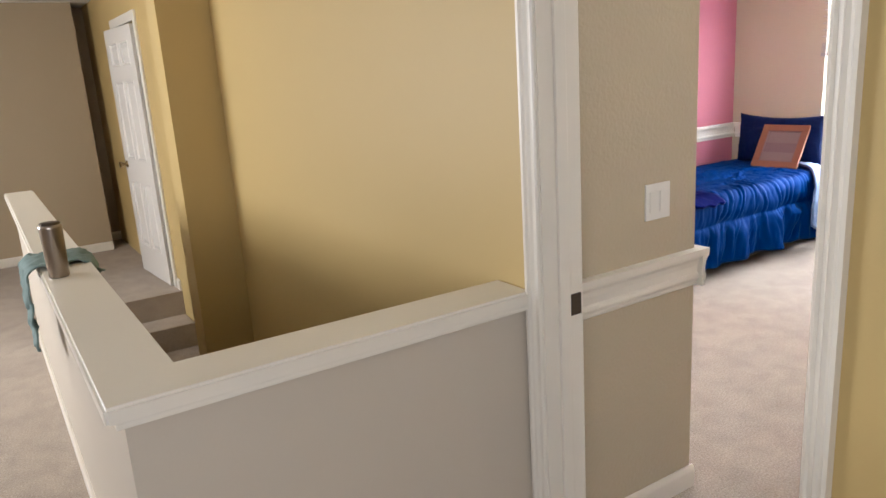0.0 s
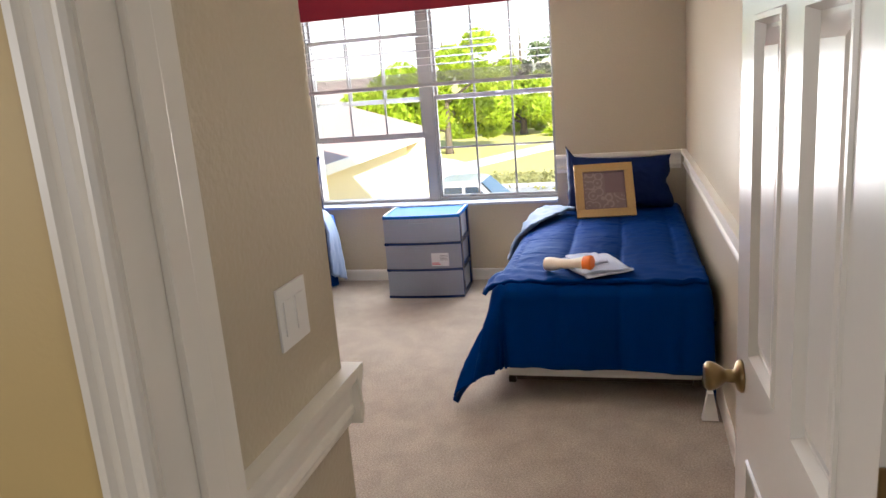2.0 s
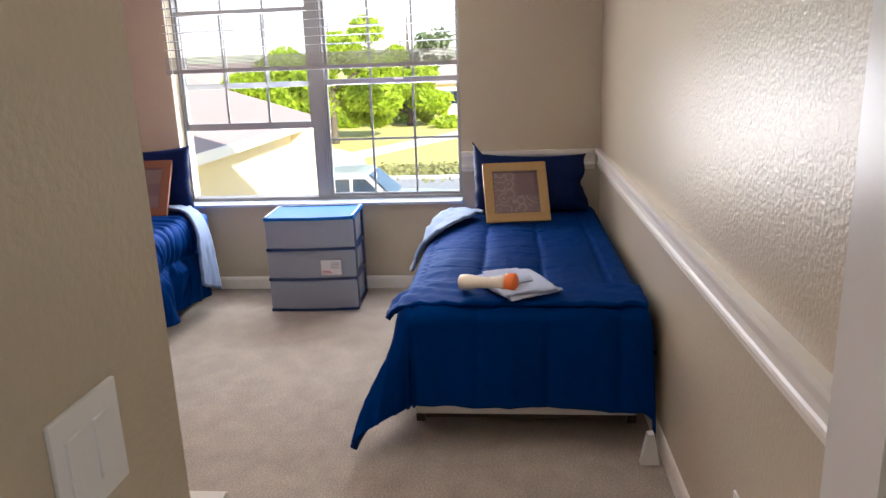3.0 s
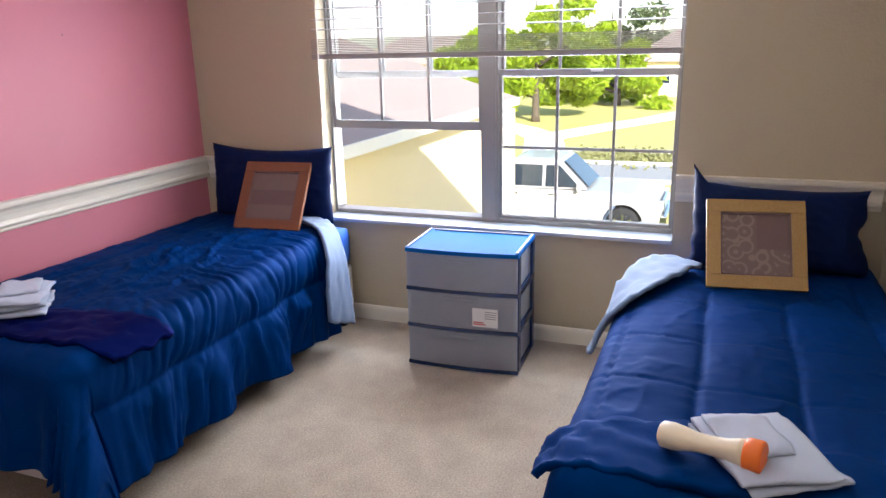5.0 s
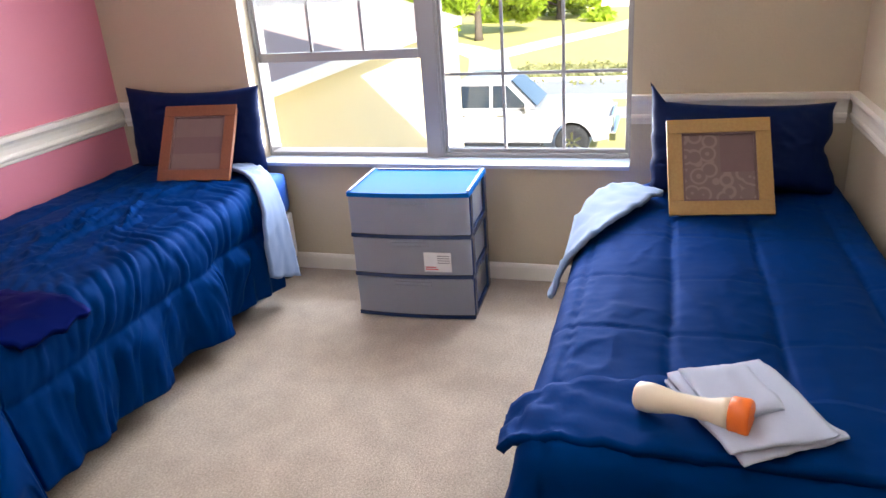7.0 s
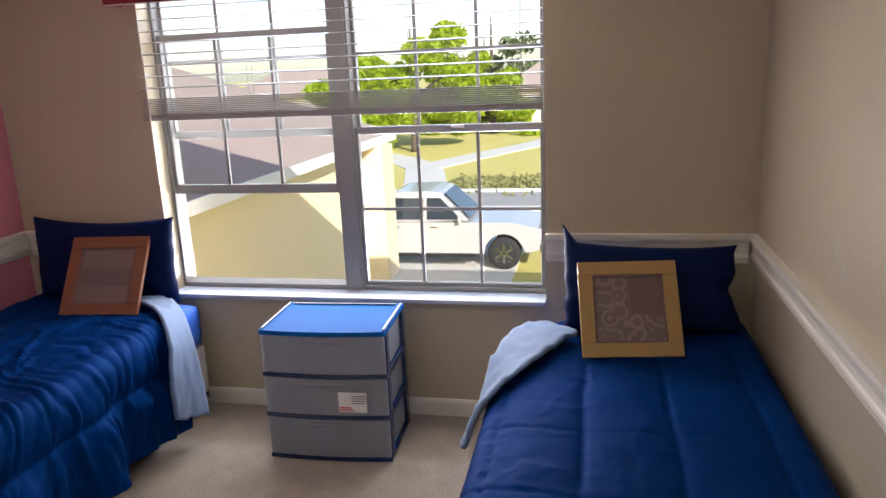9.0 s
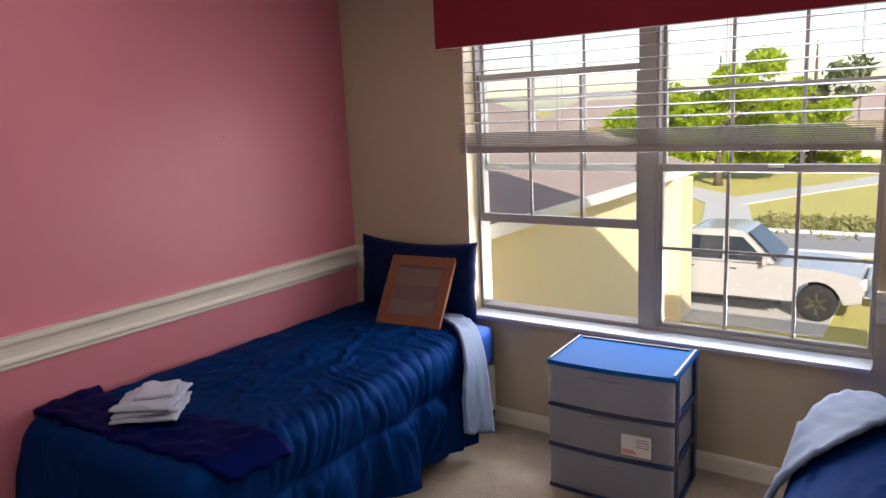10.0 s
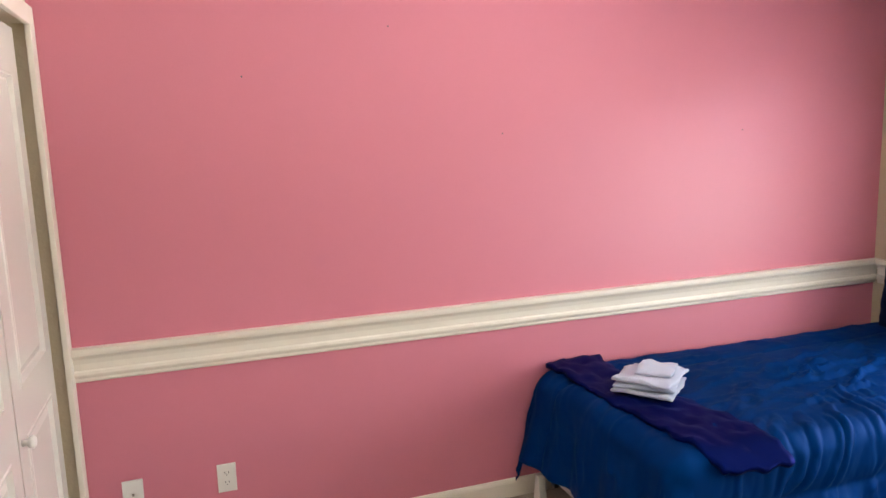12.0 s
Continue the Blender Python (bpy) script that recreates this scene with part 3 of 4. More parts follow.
BY0, BY1 = 1.528, 3.420
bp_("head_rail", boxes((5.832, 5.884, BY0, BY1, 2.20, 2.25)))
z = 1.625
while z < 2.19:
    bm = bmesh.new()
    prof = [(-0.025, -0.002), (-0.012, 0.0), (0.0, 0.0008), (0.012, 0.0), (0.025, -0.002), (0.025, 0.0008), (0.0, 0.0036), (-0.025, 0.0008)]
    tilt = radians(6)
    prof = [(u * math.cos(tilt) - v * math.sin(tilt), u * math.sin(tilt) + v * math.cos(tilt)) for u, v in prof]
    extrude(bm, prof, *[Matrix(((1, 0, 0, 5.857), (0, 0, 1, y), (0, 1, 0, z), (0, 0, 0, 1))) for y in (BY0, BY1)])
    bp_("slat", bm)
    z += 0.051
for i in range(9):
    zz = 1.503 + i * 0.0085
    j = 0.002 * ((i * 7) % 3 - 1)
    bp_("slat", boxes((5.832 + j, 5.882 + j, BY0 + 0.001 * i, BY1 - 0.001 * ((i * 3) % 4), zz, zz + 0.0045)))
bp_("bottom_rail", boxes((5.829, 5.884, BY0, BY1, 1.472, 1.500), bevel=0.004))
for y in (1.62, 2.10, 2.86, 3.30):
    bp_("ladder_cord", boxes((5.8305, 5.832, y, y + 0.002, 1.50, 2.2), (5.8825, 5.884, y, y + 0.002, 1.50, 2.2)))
bm = bmesh.new()
lathe(bm, [(0.004, 1.17), (0.0045, 1.20), (0.0035, 1.24), (0.0035, 2.19)], Matrix.Translation((5.815, 3.37, 0)), 10)
bp_("tilt_wand", bm, PLATE, "clear thin tilt wand")

valance = thing("valance", "dark red cloth valance box above the window", "valance", (5.82, 2.47, 2.0))
for nm, rows in (("front", (5.765, 5.78, 1.42, 3.50, 2.0, 2.33)), ("return", (5.78, XW, 3.485, 3.50, 2.0, 2.33)), ("return", (5.78, XW, 1.42, 1.435, 2.0, 2.33)), ("top", (5.78, XW, 1.435, 3.485, 2.315, 2.33))):
    bm = boxes(rows, bevel=0.003)
    bmesh.ops.translate(bm, verts=bm.verts, vec=(-5.82, -2.47, -2.0))
    part(nm, bm, RED, valance)
bm = boxes((5.767, 5.778, 1.422, 3.498, 1.996, 2.0))
bmesh.ops.translate(bm, verts=bm.verts, vec=(-5.82, -2.47, -2.0))
part("board_edge", bm, WHITECLOTH, valance, "pale lower edge of the board")


# ---- beds ----
def fbm(x, y, z=0.0):
    return noise.fractal(Vector((x, y, z)), 1.0, 2.0, 3)


def comforter(bm, L, B, foot, aisle, wall_drop, gathered, seed, zt, seams, crosses, cut):
    """Cloth over a mattress; local x runs from the head (0) to the foot (L), y from -B (wall) to B (aisle).
    gathered: 1 for a sheet pulled into pleats along the aisle edge; cut: rows (b, x) where the turned-back head edge begins."""
    r = 0.075
    na, nb = int((L + foot) / (0.0075 if gathered else 0.011)), int((2 * B + aisle + wall_drop) / 0.012)
    rng = random.Random(int(seed))
    starts = [rng.uniform(0.05, 0.42) for k in range(90)]
    powers = [rng.uniform(0.12, 1.0) for k in range(90)]

    def head(b):
        for (b0, x0), (b1, x1) in zip(cut, cut[1:]):
            if b <= b1:
                return x0 + (x1 - x0) * max(0.0, b - b0) / (b1 - b0)
        return cut[-1][1]

    def fn(u, v):
        b = -B - wall_drop + v * (2 * B + wall_drop + aisle)       # b grows towards the aisle
        h0 = head(b)
        a = h0 + u * (L + foot - h0)
        da, db = max(0.0, a - (L - r)), max(0.0, b - (B - r))
        dw = max(0.0, -b - (B - r))
        x, y = min(a, L - r), max(-(B - r), min(b, B - r))
        dz, hang, phi = 0.0, 0.0, 0.0
        if dw > 0:
            k = min(dw / r, math.pi / 2)
            y -= r * math.sin(k) * 0.8
            dz -= r * (1 - math.cos(k)) + max(0.0, dw - r * math.pi / 2)
            da *= 0.999
        if da > 0 or db > 0:
            d, phi = math.hypot(da, db), math.atan2(db, da)
            k = min(d / r, math.pi / 2)
            hang = max(0.0, d - r * math.pi / 2)
            out, drop = r * math.sin(k), r * (1 - math.cos(k)) + hang
            both = math.sin(2 * phi) ** 2
            out += hang * (0.05 + (0.09 + 0.16 * max(0.0, -b / B)) * max(0.0, math.cos(phi)) ** 2 + 0.38 * both)
            drop -= 0.16 * hang * both
            along = a * math.sin(phi) + b * math.cos(phi)
            fold = 0.6 * fbm(along * 6.0, hang * 0.8, seed) + 0.3 * math.sin(along * 15 + 2.5 * fbm(along * 2, 0, seed + 5))
            out += hang * 0.13 * fold * (1 + 0.6 * gathered)
            x += out * math.cos(phi)
            y += out * math.sin(phi)
            dz -= drop
        # stitched seams: lengthwise, and fainter ones across
        near = min(abs(b - q - 0.010 * fbm(a * 1.5, q, seed)) for q in seams)
        seam = math.exp(-(near / 0.0065) ** 2)
        quilt = min(1.0, near / 0.11)
        cross = 0.0
        for q in crosses:
            cross += math.exp(-((a - q - 0.012 * fbm(b * 2, q, seed)) / 0.006) ** 2)
        top = max(0.0, 1 - 6 * max(da, db, dw))
        lift = (0.009 if gathered else 0.006) * fbm(a * 3.2, b * 3.2, seed) + 0.0022 * fbm(a * 14, b * 14, seed + 3)
        lift += 0.010 * (1 - (1 - quilt) ** 2) - 0.011 * seam * (0.8 + 0.6 * fbm(a * 22, b * 5, seed)) - (0.0015 if gathered else 0.005) * cross
        # puckers that leave the seams at right angles
        lift += 0.002 * math.exp(-near / 0.03) * fbm(a * 34, b * 6, seed + 9)
        if gathered:
            w = a - (0.30 + 0.5 * fbm(a * 1.7, 7.0, seed)) * (b - B) + 0.075 * fbm(a * 2.3, b * 1.9, seed + 1) + 0.022 * fbm(a * 8, b * 5, seed + 2)
            idx = w / 0.056
            k0 = int(math.floor(idx)) % 90
            f = idx - math.floor(idx)
            ridge = math.sin(math.pi * f) ** 0.8
            begin = B - 0.06 - starts[k0]
            grow = max(0.0, min(1.0, (b - begin) / 0.16))
            ease = max(0.0, min(1.0, (L - 0.10 - a) / 0.3))
            pinch = 1 - 0.75 * math.exp(-((b - (B + 0.16)) / 0.035) ** 2)
            below = max(0.0, min(1.0, (b - B - 0.18) / 0.06))
            lift += 0.026 * powers[k0] * ridge * (0.55 + 0.9 * abs(fbm(a * 5, b * 4, seed + 40))) * grow * ease * pinch * (1 - 0.6 * below)
            wide = math.sin(math.pi * ((w / 0.135 + 0.5 * fbm(a * 3, 0.5, seed + 50)) % 1.0)) ** 0.7
            lift += 0.026 * wide * (0.4 + abs(fbm(a * 4, 2.0, seed + 51)) * 1.6) * below * ease
            # crumpled ridges on the flat part
            flat = max(0.0, min(1.0, (B - 0.05 - b) / 0.3))
            n1 = fbm(a * 1.9 + b * 1.4, b * 6.0 - a * 1.4, seed + 21)
            n2 = fbm(a * 5.5 - b * 3.0, b * 9.0 + a, seed + 33)
            spot = 0.35 + 1.2 * math.exp(-((a - 0.95) / 0.45) ** 2 - ((b - 0.12) / 0.28) ** 2)
            lift += spot * flat * (0.020 * max(0.0, 1 - 5 * abs(n1)) ** 1.5 + 0.005 * max(0.0, 1 - 5 * abs(n2)) ** 1.5)
        else:
            n1 = fbm(a * 3.0 + b * 4.0, b * 5.0 - a * 2.0, seed + 21)
            lift += 0.0035 * max(0.0, 1 - 7 * abs(n1))
        if da > 0 or db > 0:
            x += lift * (1 - top) * math.cos(phi)
            y += lift * (1 - top) * math.sin(phi)
        return Vector((x, y, max(0.03, zt + dz + lift * (0.3 + 0.7 * top))))

    return grid(bm, na, nb, fn)


def pillow(w, h, t, seed, m, dip, slope=0.0, open_end=False, name="pillow", label="navy blue pillow leaning upright against the wall"):
    """A soft pillow: width along y, height along z, thickness along x, its foot at z=0."""
    bm = bmesh.new()
    nu, nv = 60, 40
    for s in (-1, 1):
        def fn(u, v):
            a, b = 2 * u - 1, 2 * v - 1
            loose = max(0.0, -a - 0.78) / 0.22 if open_end else 0.0
            body = max(0.0, (1 - abs(a) ** 2.6) * (1 - abs(b) ** 2.6)) ** 0.42
            body = body * (1 - 0.5 * loose) + 0.10 * loose * (1 - abs(b) ** 4)
            ear = 1 - 0.05 * (1 - abs(a) ** 3) * abs(b) ** 2
            y = a * w / 2 * (1 - 0.035 * (1 - b * b)) + loose * (0.028 * math.exp(-((b - 0.05) / 0.22) ** 2) - 0.005 * math.sin(7 * b))
            tall = h * (1 + slope * a)
            zz = (b * ear) * tall / 2 * (1 - 1.6 * dip * (1 - a * a)) + tall / 2
            peak = 0.07 * max(0.0, a - 0.8) / 0.2 * max(0.0, b) ** 3 if open_end else 0.0
            crinkle = max(0.0, 1 - 6 * abs(fbm(a * 2.2 + b, b * 2.4 - a, seed + 30 * s)))
            wr = 0.007 * fbm(a * 3, b * 3, seed + s) + 0.004 * fbm(a * 9, b * 9, seed) + 0.006 * crinkle
            sag = dip * (1 - a * a) * max(0.0, b) * -1
            return Vector((s * (t / 2 * body + wr * body), y + 0.012 * fbm(b * 2, a * 2, seed + 8), zz + sag + peak))
        grid(bm, nu, nv, fn)
    bmesh.ops.remove_doubles(bm, verts=bm.verts, dist=0.002)
    return single(name, bm, m, label, "pillow", smooth=True)


def ribbon(bm, rows, nv=10, wav=0.004, seed=1.0):
    """A strip of cloth lofted through rows of (left point, right point)."""
    rows = [(Vector(a), Vector(b)) for a, b in rows]
    n = len(rows) - 1

    def fn(u, v):
        k = min(int(u * n), n - 1)
        f = u * n - k
        p = [rows[max(0, k - 1)], rows[k], rows[k + 1], rows[min(n, k + 2)]]
        q = []
        for j in (0, 1):
            a, b, c, d = (r[j] for r in p)
            q.append(0.5 * ((2 * b) + (c - a) * f + (2 * a - 5 * b + 4 * c - d) * f * f + (3 * b - a - 3 * c + d) * f ** 3))
        pt = q[0].lerp(q[1], v)
        w = wav * fbm(pt.x * 18, pt.y * 18, pt.z * 18 + seed)
        return pt + Vector((w, w, w))

    return grid(bm, n * 8, nv, fn)


def bed(name, label, x_head, y_mid, side, L, B, zt, foot, aisle, gathered, seed, seams, crosses, cut):
    """Head at x_head, foot towards -x. side: +1 when the aisle lies towards +y."""
    d = thing(name, label, "bed", (x_head, y_mid, 0), group="twin beds")

    def add(nm, bm, m, lab="", smooth=False):
        return part(nm, bm, m, d, lab, smooth)

    bm = bmesh.new()
    box(bm, -L + 0.045, -0.01, -B + 0.05, B - 0.05, 0.34, zt - 0.022, 0.055)
    add("mattress", bm, SHEET, "mattress in bright blue fitted sheet", True)
    add("box_spring", boxes((-L + 0.05, -0.015, -B + 0.055, B - 0.055, 0.088, 0.34), bevel=0.02), WHITECLOTH, "white cloth box spring")
    rails = [(-L + 0.06, -0.03, -B + 0.06, -B + 0.095, 0.055, 0.085), (-L + 0.06, -0.03, B - 0.095, B - 0.06, 0.055, 0.085), (-L + 0.09, -L + 0.125, -B + 0.095, B - 0.095, 0.057, 0.083), (-0.25, -0.215, -B + 0.095, B - 0.095, 0.057, 0.083)]
    add("bed_frame", boxes(*rails), BRONZE, "dark steel bed frame")
    for x in (-L + 0.27, -0.12):
        for y in (-B + 0.085, B - 0.085):
            bm = bmesh.new()
            lathe(bm, [(0.018, 0.05), (0.016, 0.08)], Matrix.Translation((x, y, 0)), 12)
            lathe(bm, [(0.028, 0.002), (0.032, 0.012), (0.032, 0.045), (0.022, 0.056)], Matrix.Translation((x, y, 0)), 16)
            add("leg", bm, BLACK, "black steel leg with round foot", True)
    bm = bmesh.new()
    comforter(bm, L, B, foot, aisle, 0.10, gathered, seed, zt, seams, crosses, cut)
    # from head-to-foot local x to world: x goes to -x; y flips with the side
    for v in bm.verts:
        v.co = Vector((-v.co.x, v.co.y * side, v.co.z))
    c = add("comforter", bm, BLUE, "royal blue quilted comforter", True)
    solidify(c, 0.012, -1.0)
    return d


RX, RY, LX, LY = 5.77, 1.16, 5.865, 3.718
bedR = bed("bed", "made twin bed with smooth royal blue comforter by the beige wall", RX, RY, 1, 1.94, 0.505, 0.56, 0.355, 0.44, 0, 3.0, (-0.36, -0.09, 0.18, 0.44, 0.66), (0.66, 1.02, 1.38, 1.70), ((-0.7, 0.0), (0.2, 0.0), (0.5, 0.22), (0.9, 0.75)))
bedL = bed("bed", "made twin bed with wrinkled royal blue comforter by the pink wall", LX, LY, -1, 2.0, 0.515, 0.585, 0.34, 0.46, 1, 11.0, (-0.30, 0.675), (0.6, 1.2), ((-0.7, 0.0), (0.15, 0.06), (0.35, 0.17), (0.52, 0.30), (0.98, 0.38)))

# turned-back corners that show the pale lining
def strip(o, name, mat_, label, rows, nv, wav, seed, thick):
    """A strip of cloth given in room coordinates, as a part of the bed o."""
    k = Vector(o.location)
    bm = bmesh.new()
    ribbon(bm, [(Vector(a) - k, Vector(b) - k) for a, b in rows], nv, wav, seed)
    return solidify(part(name, bm, mat_, o, label, True), thick, 0.0)


strip(bedL, "turned_lining", LINING, "pale blue lining turned outwards", [((5.800, 3.540, 0.612), (5.690, 3.560, 0.616)), ((5.745, 3.390, 0.622), (5.620, 3.400, 0.626)), ((5.645, 3.245, 0.606), (5.480, 3.235, 0.618)), ((5.560, 3.150, 0.505), (5.365, 3.130, 0.520)), ((5.545, 3.118, 0.340), (5.295, 3.100, 0.385)), ((5.545, 3.100, 0.110), (5.285, 3.092, 0.215))], 16, 0.009, 2.0, 0.018)
strip(bedR, "turned_lining", LINING, "pale blue lining turned outwards", [((5.490, 1.376, 0.608), (5.600, 1.516, 0.604)), ((5.360, 1.436, 0.612), (5.520, 1.616, 0.601)), ((5.180, 1.526, 0.610), (5.360, 1.691, 0.546)), ((5.000, 1.616, 0.596), (5.160, 1.728, 0.430)), ((4.900, 1.681, 0.556), (4.960, 1.736, 0.420)), ((4.830, 1.712, 0.500), (4.845, 1.735, 0.420))], 12, 0.008, 5.0, 0.016)
# hems folded over at the feet
strip(bedL, "folded_hem", INDIGO, "hem of the comforter folded over", [((3.93, 4.225, 0.605), (4.20, 4.225, 0.612)), ((3.94, 4.00, 0.606), (4.16, 3.98, 0.612)), ((3.95, 3.75, 0.604), (4.19, 3.70, 0.608)), ((3.965, 3.50, 0.602), (4.24, 3.45, 0.608)), ((3.985, 3.28, 0.596), (4.27, 3.24, 0.602)), ((4.02, 3.165, 0.545), (4.26, 3.125, 0.548))], 16, 0.013, 7.0, 0.020)
strip(bedR, "folded_hem", BLUE, "hem of the comforter folded over", [((3.86, 0.69, 0.566), (4.06, 0.69, 0.577)), ((3.86, 0.95, 0.568), (4.09, 0.95, 0.579)), ((3.865, 1.25, 0.568), (4.12, 1.25, 0.579)), ((3.875, 1.50, 0.566), (4.10, 1.52, 0.578)), ((3.89, 1.635, 0.550), (4.06, 1.645, 0.560)), ((3.90, 1.70, 0.49), (4.03, 1.71, 0.50))], 14, 0.009, 9.0, 0.022)
for o, y, gx in ((bedR, 0.70, 3.66), (bedL, 4.15, 3.84)):
    bm = boxes((gx, gx + 0.035, y - 0.035, y + 0.035, 0.002, 0.13), bevel=0.003)
    for v in bm.verts:
        if v.co.z > 0.06:
            v.co.y = y + (v.co.y - y) * 0.35
        v.co -= Vector(o.location)
    part("corner_guard", bm, WHITECLOTH, o, "white plastic corner guard of the bed frame")

pR = pillow(0.70, 0.375, 0.17, 4.0, NAVY, 0.010, 0.035, True)
pR.matrix_basis = pose(5.60, 1.088, 0.568, 0, 18, 3)
pL = pillow(0.80, 0.43, 0.15, 8.0, NAVY, 0.018)
pL.matrix_basis = pose(5.785, 3.72, 0.585, 0, 4, -1)


# ---- framed woven panels leaning on the pillows ----
def framed_panel(label, wood, quads, s):
    """Width along y, height along z, front towards -x, foot at z=0."""
    d = thing("picture_frame", label, "picture frame", group="framed panels")
    w, t = s * 0.145, 0.022
    h = s / 2
    for y0, y1, z0, z1 in ((-h, h, 0, w), (-h, h, s - w, s), (-h, -h + w, w, s - w), (h - w, h, w, s - w)):
        part("rail", boxes((-t / 2, t / 2, y0, y1, z0, z1), bevel=0.003), wood, d)
    part("inner_lip", boxes((-0.007, 0.004, -h + w, h - w, w, w + 0.007), (-0.007, 0.004, -h + w, h - w, s - w - 0.007, s - w), (-0.007, 0.004, -h + w, -h + w + 0.007, w, s - w), (-0.007, 0.004, h - w - 0.007, h - w, w, s - w)), TAUPE, d, "dark inner lip")
    part("backing", boxes((0.004, t / 2 - 0.002, -h + w - 0.004, h - w + 0.004, w - 0.004, s - w + 0.004)), TAUPE, d)
    i0, i1 = -h + w + 0.004, h - w - 0.004
    m0, m1 = w + 0.004, s - w - 0.004
    for fy0, fy1, fz0, fz1, m in quads:
        part("woven_square", boxes((0.0, 0.004, i0 + (i1 - i0) * fy0, i0 + (i1 - i0) * fy1, m0 + (m1 - m0) * fz0, m0 + (m1 - m0) * fz1)), m, d, "woven cloth square")
    return d


fR = framed_panel("golden bamboo frame with taupe damask squares on the bed", BAMBOO, ((0.48, 1, 0, 1, DAMASK), (0, 0.48, 0.42, 1, TAUPE), (0, 0.48, 0, 0.42, DAMASK)), 0.377)
fR.matrix_basis = pose(5.324, 1.163, 0.573, 0, 33, 7.7)
fL = framed_panel("red-brown wooden frame with taupe woven stripes on the bed", REDWOOD, ((0, 1, 0.62, 1, TAUPE2), (0, 1, 0.30, 0.62, TAUPE), (0, 1, 0, 0.30, TAUPE2)), 0.391)
fL.matrix_basis = pose(5.527, 3.595, 0.598, 0, 33, 5.3)


# ---- plastic drawer cart ----
cart = thing("drawer_cart", "three-drawer frosted plastic cart with navy frame under window", "drawer cart", (5.592, 2.447, 0))
cart.rotation_euler.z = radians(2.6)
CW, CD = 0.556, 0.375
hx, hy = CD / 2, CW / 2


def bowed(bm, x0, x1, y0, y1, z0, z1, bow, n=12):
    """A slab whose front (towards -x) bows outwards."""
    front = [(x0 - bow * (1 - (2 * i / n - 1) ** 2), y0 + (y1 - y0) * i / n) for i in range(n + 1)]
    ring = front + [(x1, y1), (x1, y0)]
    lo, hi = [bm.verts.new((x, y, z0)) for x, y in ring], [bm.verts.new((x, y, z1)) for x, y in ring]
    for i in range(len(ring)):
        bm.faces.new((lo[i], lo[(i + 1) % len(ring)], hi[(i + 1) % len(ring)], hi[i]))
    bm.faces.new(hi)
    bm.faces.new(lo[::-1])
    return bm


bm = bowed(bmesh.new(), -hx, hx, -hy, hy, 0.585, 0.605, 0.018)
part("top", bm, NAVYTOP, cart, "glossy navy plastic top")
part("top_rim", boxes((-hx + 0.012, hx - 0.004, -hy + 0.004, -hy + 0.016, 0.605, 0.611), (-hx + 0.012, hx - 0.004, hy - 0.016, hy - 0.004, 0.605, 0.611), (hx - 0.03, hx - 0.018, -hy + 0.03, hy - 0.03, 0.605, 0.612), bevel=0.002), NAVYPLASTIC, cart)
for k, zb in enumerate((0.006, 0.205, 0.395)):
    part("shelf", bowed(bmesh.new(), -hx, hx, -hy, hy, zb, zb + 0.016, 0.016), NAVYPLASTIC, cart)
for y in (-hy, hy - 0.014):
    for x in (-hx + 0.02, hx - 0.045):
        part("post", boxes((x, x + 0.045, y, y + 0.014, 0.02, 0.59), bevel=0.004), NAVYPLASTIC, cart)
    part("side_band", boxes((-hx + 0.03, hx - 0.01, y, y + 0.010, 0.195, 0.225), (-hx + 0.03, hx - 0.01, y, y + 0.010, 0.385, 0.415), bevel=0.003), NAVYPLASTIC, cart)
part("back_band", boxes((hx - 0.008, hx, -hy, hy, 0.02, 0.05)), NAVYPLASTIC, cart)
part("back_band", boxes((hx - 0.008, hx, -hy, hy, 0.54, 0.585)), NAVYPLASTIC, cart)
for zb, zt_ in ((0.024, 0.200), (0.223, 0.390), (0.413, 0.582)):
    bm = bmesh.new()
    x0, x1, y0, y1 = -hx + 0.004, hx - 0.02, -hy + 0.016, hy - 0.016
    n = 12
    for i in range(n):      # bowed front wall
        a, b = i / n, (i + 1) / n
        pa, pb = [(x0 - 0.018 * (1 - (2 * q - 1) ** 2), y0 - 0.012 + (y1 - y0 + 0.024) * q) for q in (a, b)]
        vs = [bm.verts.new((x, y, z_)) for x, y in (pa, pb) for z_ in (zb, zt_)]
        ws = [bm.verts.new((x + 0.003, y, z_)) for x, y in (pa, pb) for z_ in (zb, zt_)]
        bm.faces.new((vs[0], vs[1], vs[3], vs[2]))
        bm.faces.new((ws[0], ws[2], ws[3], ws[1]))
        bm.faces.new((vs[1], ws[1], ws[3], vs[3]))
    bmesh.ops.remove_doubles(bm, verts=bm.verts, dist=1e-5)
    dr = part("drawer", bm, FROST, cart, "frosted clear plastic drawer")
    for row in ((x0 + 0.004, x1, y0, y0 + 0.002, zb + 0.004, zt_ - 0.012), (x0 + 0.004, x1, y1 - 0.002, y1, zb + 0.004, zt_ - 0.012), (x1, x1 + 0.002, y0, y1, zb + 0.004, zt_ - 0.012), (x0 + 0.004, x1, y0 + 0.002, y1 - 0.002, zb + 0.002, zb + 0.004)):
        part("drawer_wall", boxes(row), FROST, dr)
    part("handle", boxes((x0 - 0.026, x0 - 0.012, -0.085, 0.085, zt_ - 0.034, zt_ - 0.028), (x0 - 0.022, x0 - 0.016, -0.085, 0.085, zt_ - 0.028, zt_ - 0.012)), FROST, dr, "moulded grip lip")
lab = part("label", boxes((-hx - 0.0175, -hx - 0.0165, -0.185, -0.06, 0.242, 0.335)), PAPER, cart, "white paper label with red and grey lines")
